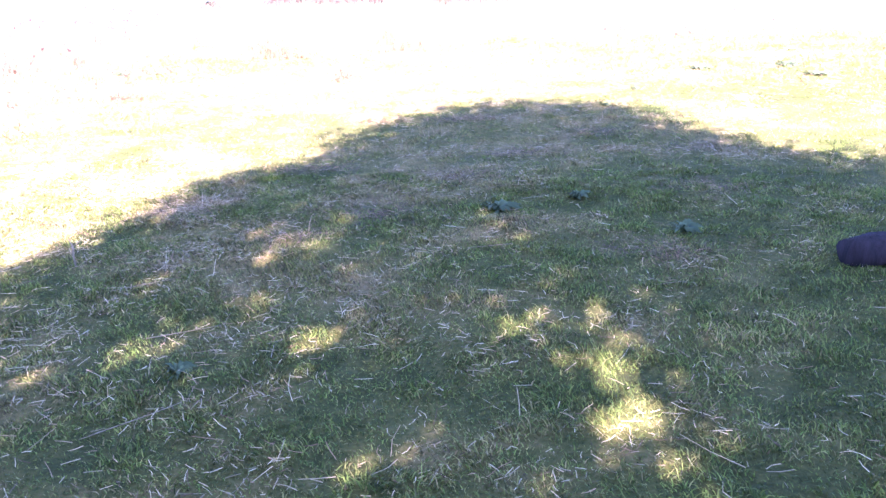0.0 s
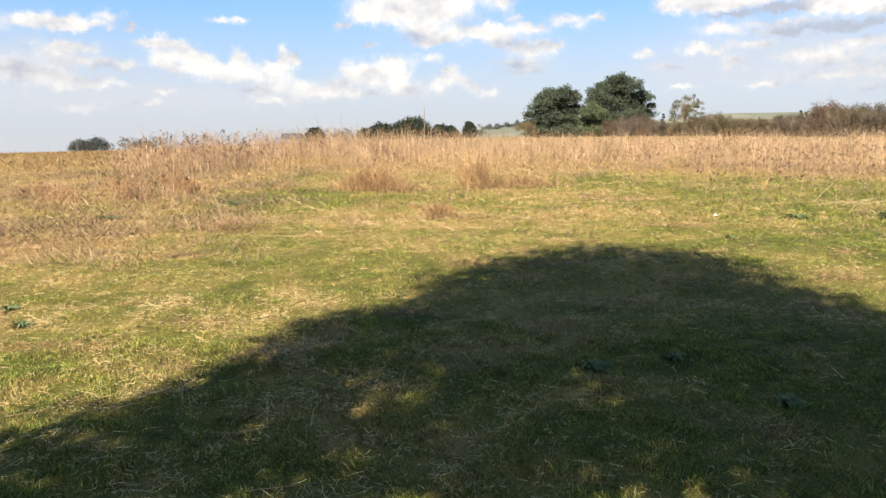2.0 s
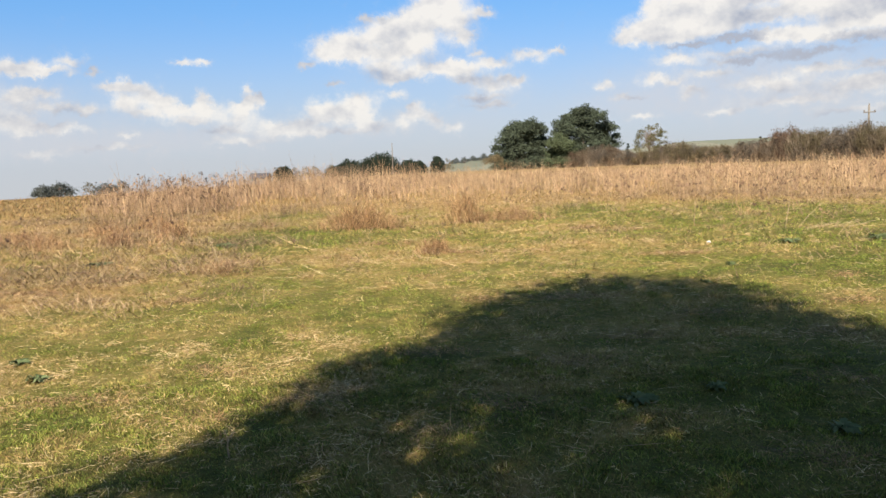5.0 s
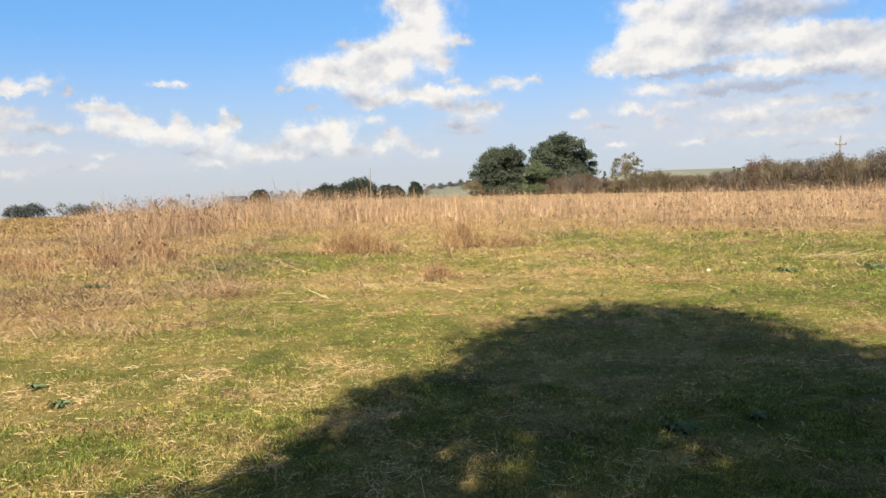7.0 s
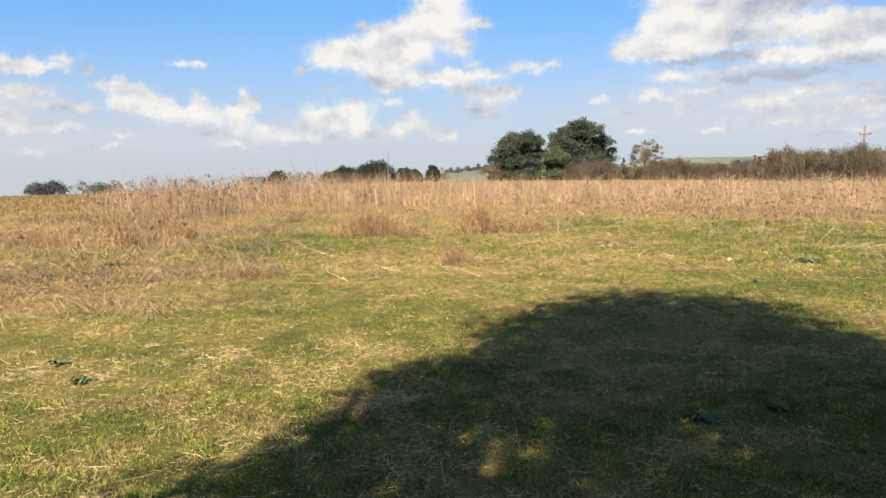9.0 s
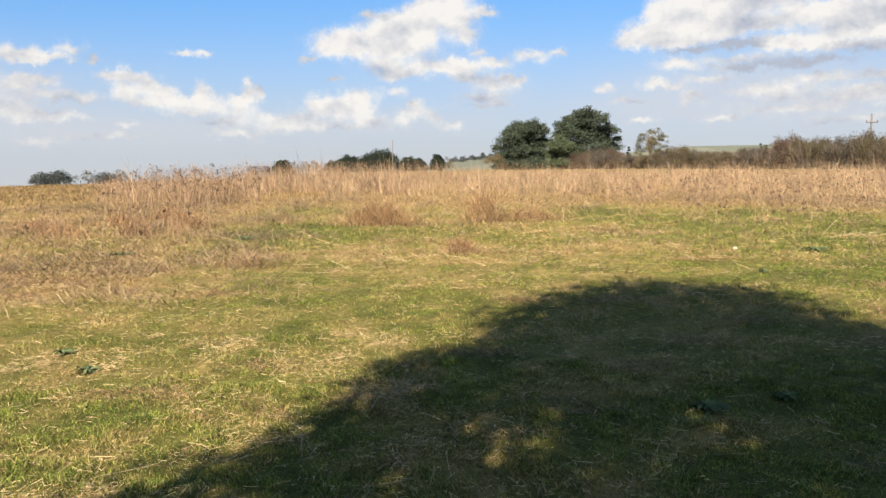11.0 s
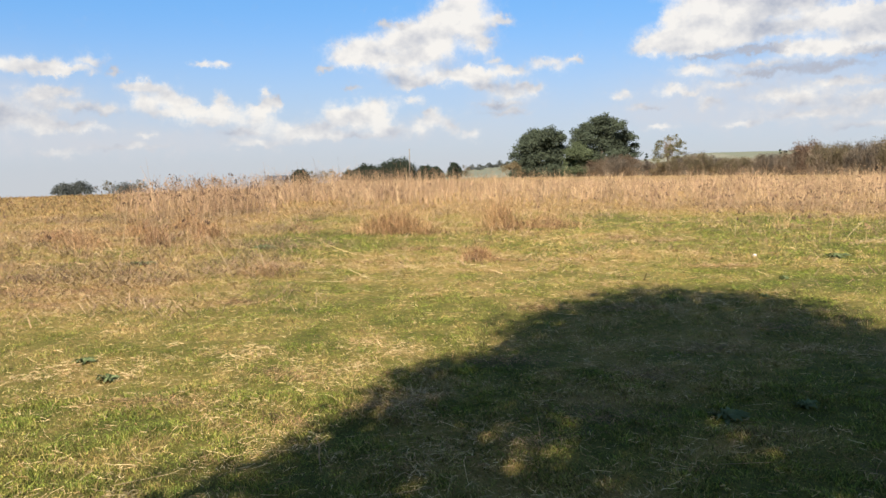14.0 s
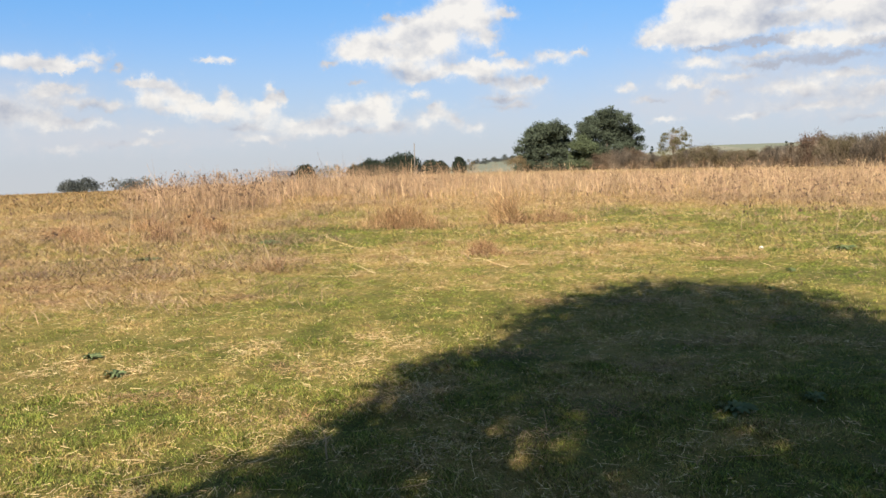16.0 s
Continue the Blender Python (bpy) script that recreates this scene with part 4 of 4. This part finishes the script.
# ---- trees ----
def polar(bearing_, distance):
    return distance * math.sin(radians(bearing_)), distance * math.cos(radians(bearing_))


def base_z(x, y):
    return float(ground_height(np.array([x]), np.array([y]))[0])


def tree(name, x, y, trunk_r, fork_z, lobes, count, size, leaf, label, category="tree", limbs=5, hollow=0.35, uneven=0.35, gaps=(), clumps=0, edge=0.0):
    """A tree about its own foot: trunk, limbs that reach into the lobes, and a crown of clumps."""
    thing = new(name)
    thing.location = (x, y, base_z(x, y) - 0.1)
    part("trunk", solid("trunk", *tube([(0, 0, 0), (0.03, 0.02, fork_z * 0.3), (-0.02, 0.04, fork_z * 0.7), (0, 0, fork_z)],
                                       [trunk_r * 1.45, trunk_r, trunk_r * 0.88, trunk_r * 0.75], 12), MAT_BARK), thing)
    for lx, ly, lz, lr, *_ in sorted(lobes, key=lambda l: -l[3])[:limbs]:
        start = Vector((0, 0, fork_z * 0.92))
        end = start.lerp(Vector((lx, ly, lz)), 1.0 if gaps else 0.6)
        knee = start.lerp(end, 0.5) + Vector((0.05 * lr, -0.05 * lr, 0.12 * lr))
        part("limb", solid("limb", *tube([start, knee, end], [trunk_r * 0.5, trunk_r * 0.28, trunk_r * 0.07], 7), MAT_BARK), thing)
    crown = clumped_crown("crown", lobes, clumps, count, size, leaf, -0.45, 1.1, 0.5 * size) if clumps else leaf_cloud("crown", lobes, count, size, leaf, hollow, uneven, gaps=gaps, edge=edge)
    part("crown", crown, thing)
    return tagged(thing, label, category)


def crown_lobes(wide, low, high, count, seed, lean=0.0, point=0.0, fat=1.0):
    """Lobes that fill a domed crown."""
    r = random.Random(seed)
    lobes = []
    for k in range(count):
        t = (k + 0.5) / count
        z = low + (high - low) * t
        span = wide / 2 * math.sqrt(max(0.06, 1 - (max(0.0, t - 0.25) / 0.8) ** 2)) * (1 - point * t)
        a = k * 2.4 + r.uniform(-0.4, 0.4)
        size = fat * wide * r.uniform(0.17, 0.24) * (1 - 0.35 * t)
        out = max(0.0, span - size * 0.8) * r.uniform(0.6, 1.0)
        lobes.append((math.cos(a) * out + lean * t, math.sin(a) * out, z - size * 0.5 * t, size))
    return lobes


# the tree that stands behind and shades the turf: each lobe by the middle of its shadow, its height, radius and fullness
SHADE_LOBES = [(1.03, 7.4, 7.5, 1.6, 0.7), (0.15, 6.85, 7.0, 1.25, 0.66), (-0.2, 5.68, 6.6, 1.05, 0.4), (-0.63, 4.4, 6.0, 1.34, 0.36), (-1.25, 5.45, 6.2, 0.6, 0.5), (-1.55, 4.3, 5.6, 0.56, 0.5), (-1.58, 2.44, 5.2, 1.44, 0.72),
               (0.5, 4.6, 6.3, 1.5, 0.68), (1.7, 4.9, 5.6, 1.15, 1.05), (2.5, 4.25, 5.0, 1.4, 1.1), (2.05, 6.05, 6.2, 0.9, 0.9), (4.7, 4.75, 5.4, 1.5, 1.0),
               (3.6, 2.6, 4.6, 1.5, 1.3), (0.0, 2.0, 4.6, 0.9, 0.8), (-2.2, 0.2, 4.2, 1.5, 0.8), (1.7, 0.6, 4.0, 1.1, 0.8), (0.2, -0.6, 4.4, 1.4, 0.8),
               (1.6, 2.9, 5.0, 0.8, 0.9), (1.1, 1.5, 4.2, 0.6, 0.7)]
SHADE_AT = (0.9, -4.2)
# where the sun comes through between the boughs: place on the turf and radius
SUN_GAPS = [(-1.0, 4.5, 0.08), (-0.5, 4.75, 0.07), (-0.70, 4.25, 0.17), (-0.8, 3.45, 0.14), (-1.04, 3.14, 0.15), (-0.14, 2.8, 0.08), (-0.18, 2.15, 0.08), (0.46, 3.2, 0.10), (0.9, 3.46, 0.10),
            (0.70, 2.85, 0.10), (0.72, 2.5, 0.12), (0.80, 2.2, 0.09), (-0.45, 3.05, 0.1), (-1.9, 3.6, 0.1), (-1.35, 3.7, 0.09), (-0.3, 3.9, 0.1)]
cast_x, cast_y = math.sin(radians(SUN_HEADING)) / math.tan(radians(SUN_UP)), math.cos(radians(SUN_HEADING)) / math.tan(radians(SUN_UP))
tree("shade_tree", *SHADE_AT, 0.26, 2.6, [(sx - cast_x * z - SHADE_AT[0], sy + 0.22 - cast_y * z - SHADE_AT[1], z, r, full) for sx, sy, z, r, full in SHADE_LOBES],
     112000, 0.11, MAT_SHADE_LEAF, "broad-crowned leafy tree whose shadow lies across the turf", limbs=12, hollow=0.22, uneven=0.14, edge=0.11, gaps=[(gx - SHADE_AT[0], gy - SHADE_AT[1], 0.0, gr) for gx, gy, gr in SUN_GAPS])

# two dark oaks beyond the weeds, and lower growth at their feet; lobes by bearing and elevation of their middles and their radius
def oak(bearing_, distance, boughs, count, trunk_r, label, leaf=MAT_OAK, size=0.3, limbs=7):
    x, y = polar(bearing_, distance)
    foot = base_z(x, y) - 0.1
    r = random.Random(int(bearing_ * 10))
    lobes = [((az - bearing_) * math.pi / 180 * distance, r.uniform(-0.6, 0.5) * 5.0, 1.6 + distance * math.tan(radians(el - 0.06 * max(0.0, el))) - foot, rad * 1.15) for az, el, rad in boughs]
    ends = sorted(az for az, _, _ in boughs)
    skirt = max(1, round((ends[-1] - ends[0]) / 0.5))
    for k in range(skirt + 1):
        az = ends[0] + (ends[-1] - ends[0]) * k / skirt
        lobes.append(((az - bearing_) * math.pi / 180 * distance, r.uniform(-3.5, -1.0), r.uniform(0.9, 2.2), r.uniform(1.2, 1.6)))
    for k in range(0, len(boughs), 2):
        lx, ly, lz, lr = lobes[k]
        lobes.append((0.8 * lx, 0.4 * ly, 0.86 * lz, 1.25 * lr))
    return tree("oak_tree", x, y, trunk_r, 3.0, lobes, count, size, leaf, label, limbs=limbs, clumps=24)


oak(1.5, 168, [(1.2, 1.75, 1.9), (2.1, 1.8, 1.9), (0.6, 1.25, 1.8), (2.9, 1.3, 1.7), (1.7, 1.1, 2.1), (0.2, 0.7, 1.7), (1.0, 0.5, 2.0), (2.2, 0.5, 2.0), (3.1, 0.6, 1.7), (-0.2, 0.1, 1.5),
               (0.6, 0.0, 1.8), (1.6, 0.0, 1.9), (2.7, 0.0, 1.8), (1.4, 1.45, 1.8), (2.6, 1.7, 1.3), (-0.4, -0.5, 1.4), (0.4, -0.6, 1.8), (1.4, -0.6, 1.9), (2.5, -0.6, 1.9), (0.8, 1.0, 1.9), (0.0, -1.1, 1.5), (1.0, -1.2, 1.7), (2.0, -1.2, 1.7), (3.0, -1.1, 1.6)],
    60000, 0.55, "broad dark green oak in full leaf beside a taller oak")
oak(5.9, 172, [(5.7, 2.65, 1.9), (6.5, 2.55, 1.8), (4.9, 2.25, 1.7), (7.0, 2.15, 1.7), (4.3, 1.75, 1.5), (5.8, 1.9, 2.3), (7.5, 1.6, 1.4), (4.8, 1.3, 2.0), (6.6, 1.4, 2.2), (8.0, 1.35, 1.1),
               (4.0, 1.1, 1.4), (5.7, 0.9, 2.3), (7.3, 0.85, 1.7), (8.2, 0.75, 1.0), (4.4, 0.5, 1.8), (6.5, 0.5, 2.1), (7.8, 0.35, 1.5), (8.3, 0.1, 1.1), (5.4, 0.1, 2.0), (6.8, 0.0, 1.8), (7.6, -0.3, 1.6), (6.1, 2.2, 1.9), (5.2, -0.7, 1.9), (6.2, -0.7, 1.9), (7.2, -0.8, 1.8), (4.4, -0.3, 1.8)],
    68000, 0.65, "tall rounded dark green oak in full leaf")
oak(4.2, 164, [(4.2, 0.7, 1.5), (3.7, 0.3, 1.5), (4.8, 0.2, 1.5), (4.2, 0.0, 1.6), (3.6, -0.3, 1.3), (4.9, -0.4, 1.4), (4.3, -0.6, 1.5), (3.6, -1.0, 1.4), (4.6, -1.1, 1.5)], 20000, 0.3,
    "smaller bright green oak between two larger oaks", MAT_OAK_BRIGHT, 0.27, 4)
oak(-0.5, 160, [(-0.4, -0.45, 0.9), (-0.8, -0.65, 0.8), (-0.1, -0.6, 0.8), (-1.1, -0.85, 0.6)], 2200, 0.12, "low tawny bush at the oak's edge", MAT_TAWNY, 0.2, 3)

# a thin yellowing tree over the hedge
x, y = polar(10.45, 178)
thin = tree("birch_tree", x, y, 0.16, 5.0, crown_lobes(8.6, 2.6, 8.8, 22, 21, 0.9, fat=0.75), 5200, 0.2, MAT_THIN, "thin yellowing tree with a pale trunk above the hedge", limbs=10, clumps=7)
spray = 420
tip = rng.uniform(0, 2 * np.pi, spray)
v = blades(rng.normal(0.2, 0.5, spray), rng.normal(0, 0.5, spray), rng.uniform(3.0, 6.0, spray), rng.uniform(1.6, 3.6, spray), np.full(spray, 0.035), tip, rng.uniform(0.2, 1.1, spray),
           np.full(spray, 0.3), rng.uniform(0.6, 1.2, spray), 3)
tagged(part("brushwood", mesh_of("brushwood", v[0], v[1], v[2], MAT_TWIG, v[3]), thin, "bare grey-brown twigs"), kind="stuff")
x, y = polar(9.0, 190)
tree("conifer", x, y, 0.12, 1.5, crown_lobes(2.2, 1.0, 5.4, 7, 2, 0, 0.7), 500, 0.3, MAT_FAR_LEAF, "small dark pointed conifer beyond the hedge", limbs=3)
for bearing_ in (17.75, 18.1):
    x, y = polar(bearing_, 240)
    tree("conifer", x, y, 0.14, 1.5, crown_lobes(2.6, 1.0, 1.6 + 240 * math.tan(radians(0.42 if bearing_ < 18 else 0.3)) - base_z(x, y), 7, 5, 0, 0.6), 500, 0.35, MAT_FAR_LEAF,
         "dark pointed conifer beyond the hedge", limbs=3)

# hedgerow of bare brown shrubs, each a shrub of its own; the hedge's top by bearing and elevation
HEDGE_TOP = ([4.9, 5.7, 6.7, 7.9, 8.7, 9.5, 11.1, 12.0, 12.6, 13.4, 14.9, 16.3, 17.4, 18.4, 18.9, 19.8, 20.7, 21.5, 22.5, 23.2, 24.2, 25.0, 25.7, 28.0],
             [-0.45, 0.0, 0.22, 0.05, -0.25, -0.3, -0.12, 0.2, 0.34, 0.0, -0.08, 0.0, 0.16, 0.14, 0.62, 0.88, 0.72, 0.9, 0.74, 0.98, 1.1, 0.95, 1.2, 1.4])


def hedge_shrub(seed, leaf, flecks, spread, twigs):
    """A shrub 4 m tall: stems, a haze of thin twigs that fan upwards, and flecks of dead leaf."""
    r = random.Random(seed)
    shrub = new("hedge_shrub")
    for k in range(6):
        a, reach = k * 1.05 + r.uniform(-0.3, 0.3), r.uniform(0.6, 1.5) * spread
        part("stem", solid("stem", *tube([(0.12 * k - 0.3, 0, 0), (0.4 * reach * math.cos(a), 0.4 * reach * math.sin(a), 1.1), (reach * math.cos(a), reach * math.sin(a), r.uniform(2.2, 3.1))],
                                         [0.07, 0.05, 0.02], 5), MAT_BARK), shrub)
    a, out = rng.uniform(0, 2 * np.pi, twigs), 1.6 * spread * np.sqrt(rng.random(twigs))
    rise_ = rng.uniform(0.0, 2.6, twigs) * (1 - 0.28 * (out / (1.6 * spread)) ** 2)
    long = np.minimum(rng.uniform(0.5, 1.3, twigs), 4.15 - 0.5 * (out / spread) - rise_)
    v = blades(np.cos(a) * out, np.sin(a) * out, rise_, np.maximum(long, 0.3), rng.uniform(0.014, 0.032, twigs), a + rng.normal(0, 0.9, twigs), rng.uniform(0.3, 1.25, twigs),
               np.clip(rng.normal(0.45, 0.25, twigs), 0, 1), rng.uniform(0.6, 1.25, twigs), 2)
    tagged(part("brushwood", mesh_of("brushwood", v[0], v[1], v[2], MAT_TWIG, v[3]), shrub), kind="stuff")
    lobes = []
    for k in range(15):
        b, o, t = r.uniform(0, 6.28), 1.5 * spread * math.sqrt(r.random()), r.random()
        lobes.append((math.cos(b) * o, math.sin(b) * o, 0.5 + (2.7 - 0.5 * o / spread) * t, r.uniform(0.55, 0.85)))
    part("crown", clumped_crown("crown", lobes, 9, flecks, 0.13, leaf, -1.0, 1.3, 0.22), shrub)
    return shrub


SHRUBS = [("dusky russet leafless hedge shrub", hedge_shrub(1, MAT_RUSSET, 8500, 1.5, 1200)), ("olive-brown thinly leaved hedge shrub", hedge_shrub(2, MAT_OLIVE, 7000, 1.3, 1200)),
          ("grey-brown bare twiggy hedge shrub", hedge_shrub(3, MAT_GREY_TWIG, 6500, 1.3, 1400)), ("rusty red-brown hedge shrub", hedge_shrub(4, MAT_RUST, 6800, 1.2, 1300)),
          ("tawny dry-leaved hedge shrub", hedge_shrub(5, MAT_TAWNY, 7000, 1.3, 1100))]
STRETCHES = [(8.6, (0, 0, 2)), (12.9, (1, 2, 1, 4)), (15.4, (4, 1, 4, 2)), (18.3, (2, 2, 0, 1)), (20.4, (3, 1, 0, 3)), (22.2, (1, 3, 2, 1)), (40.0, (1, 2, 1, 4, 2))]
placed = set()
bearing_, k = 5.2, 0
while bearing_ < 29.5:
    distance = 160 - 2.75 * (bearing_ - 6) + 3.0 * math.sin(2.3 * k)
    x, y = polar(bearing_, distance)
    choice = next(kinds for end, kinds in STRETCHES if bearing_ < end)
    kind = choice[k % len(choice)]
    tall = 1.6 + distance * math.tan(radians(float(np.interp(bearing_, *HEDGE_TOP)))) - base_z(x, y) + 0.2 * math.sin(5.1 * k)
    shape = Matrix.Translation((x, y, base_z(x, y) - 0.1)) @ pose(0, 0, 0, 0, 0, 77 * k)
    label, first = SHRUBS[kind]
    shrub = copy_thing(first, shape) if kind in placed else first
    shrub.matrix_basis = shape
    shrub.scale = (1.0 + 0.12 * math.sin(3.7 * k), 1.0, max(0.5, (tall + 0.35) / 3.75))
    tagged(shrub, label, "shrub", "hedgerow shrubs")
    placed.add(kind)
    bearing_, k = bearing_ + 0.72 + 0.16 * math.sin(1.9 * k), k + 1

# low dark trees on the skyline: bearing, distance, width, elevation of the top
SKYLINE = [(-15.8, 250, 5.6, -0.45), (-12.2, 300, 5.0, -0.62), (-11.0, 245, 8.5, -0.29), (-8.75, 240, 12.0, 0.19), (-6.7, 245, 5.6, -0.38), (-6.0, 246, 4.2, -0.5),
           (-4.65, 240, 3.6, -0.18), (-31.3, 260, 7.0, -1.0), (-30.3, 262, 7.5, -0.88), (-27.6, 270, 9.0, -1.16), (-9.9, 255, 6.0, -0.45)]
for k, (bearing_, distance, wide, top_) in enumerate(SKYLINE):
    x, y = polar(bearing_, distance)
    up = 1.6 + distance * math.tan(radians(top_)) - base_z(x, y)
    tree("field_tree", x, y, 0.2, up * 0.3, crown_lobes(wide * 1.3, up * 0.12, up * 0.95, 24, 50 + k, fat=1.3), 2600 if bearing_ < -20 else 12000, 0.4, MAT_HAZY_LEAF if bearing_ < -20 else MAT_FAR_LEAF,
         "low dark rounded tree on the far skyline", limbs=3, clumps=14)

# hedgerow trees along the far fields
for k in range(11):
    x, y = polar(-3.4 + 0.27 * k + 0.09 * math.sin(4.0 * k), 860 + 40 * math.sin(1.7 * k))
    tall = 4.5 + 2.0 * math.sin(2.6 * k)
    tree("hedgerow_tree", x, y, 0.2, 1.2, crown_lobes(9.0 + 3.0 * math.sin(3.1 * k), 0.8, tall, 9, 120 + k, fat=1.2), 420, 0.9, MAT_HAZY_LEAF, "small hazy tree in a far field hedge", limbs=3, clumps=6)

# thin bare thicket on the skyline
for k, bearing_ in enumerate((-14.9, -14.1, -13.5, -12.3, -3.9, -28.6, -26.6)):
    x, y = polar(bearing_, 280)
    tree("bare_tree", x, y, 0.12, 1.2, crown_lobes(6.0, 1.5, 5.0, 8, 80 + k), 400, 0.4, MAT_OLIVE, "thin bare thicket on the far skyline", limbs=3, uneven=0.6)


# ---- power poles and the far barn ----
def power_pole(bearing_, distance, top, arm, radius, label):
    x, y = polar(bearing_, distance)
    foot = base_z(x, y) - 0.2
    thing = new("power_pole")
    thing.location = (x, y, foot)
    tall = top - foot
    part("pole", solid("pole", *tube([(0, 0, 0), (0, 0, tall * 0.5), (0, 0, tall)], [radius, radius * 0.85, radius * 0.7], 10), MAT_POLE), thing)
    if arm:
        beam = part("crossarm", solid("crossarm", *tube([(-arm / 2, -radius, tall - 0.95), (arm / 2, -radius, tall - 0.95)], [0.07, 0.07], 6), MAT_POLE), thing)
        for s in (-0.46, 0.46, 0.0):
            z = tall - 0.88 if s else tall
            part("insulator", solid("insulator", *tube([(s * arm, -radius if s else 0, z), (s * arm, -radius if s else 0, z + 0.1), (s * arm, -radius if s else 0, z + 0.22)],
                                                       [0.05, 0.08, 0.04], 8), MAT_POLE), thing)
    return tagged(thing, label, "power pole", "power poles")


power_pole(-7.9, 232, 1.6 + 232 * math.tan(radians(0.86)), 0, 0.16, "slender grey wooden pole before dark trees")
power_pole(24.1, 118, 1.6 + 118 * math.tan(radians(2.02)), 1.5, 0.16, "weathered wooden power pole with a short crossarm")

bx, by = polar(-17.4, 240)
barn = new("barn")
barn.location = (bx, by, base_z(bx, by))
wall = bmesh.new()
bmesh.ops.create_cube(wall, size=1.0, matrix=Matrix.Translation((0, 0, 1.0)) @ Matrix.Diagonal((5.5, 4.0, 2.0, 1)))
me = bpy.data.meshes.new("wall")
wall.to_mesh(me)
me.materials.append(MAT_WALL)
part("wall", me, barn)
roof_v = [(-3.0, -2.3, 1.95), (3.0, -2.3, 1.95), (3.0, 0, 3.3), (-3.0, 0, 3.3), (-3.0, 2.3, 1.95), (3.0, 2.3, 1.95),
          (-3.0, -2.3, 2.1), (3.0, -2.3, 2.1), (3.0, 0, 3.45), (-3.0, 0, 3.45), (-3.0, 2.3, 2.1), (3.0, 2.3, 2.1)]
part("roof", solid("roof", roof_v, [(0, 3, 2, 1), (3, 4, 5, 2), (6, 7, 8, 9), (9, 8, 11, 10), (0, 1, 7, 6), (4, 10, 11, 5), (0, 6, 9, 3), (3, 9, 10, 4), (1, 2, 8, 7), (2, 5, 11, 8)], MAT_ROOF, False),
     barn, "slate-grey pitched roof")
tagged(barn, "low far barn with a slate-grey roof behind weeds", "barn")
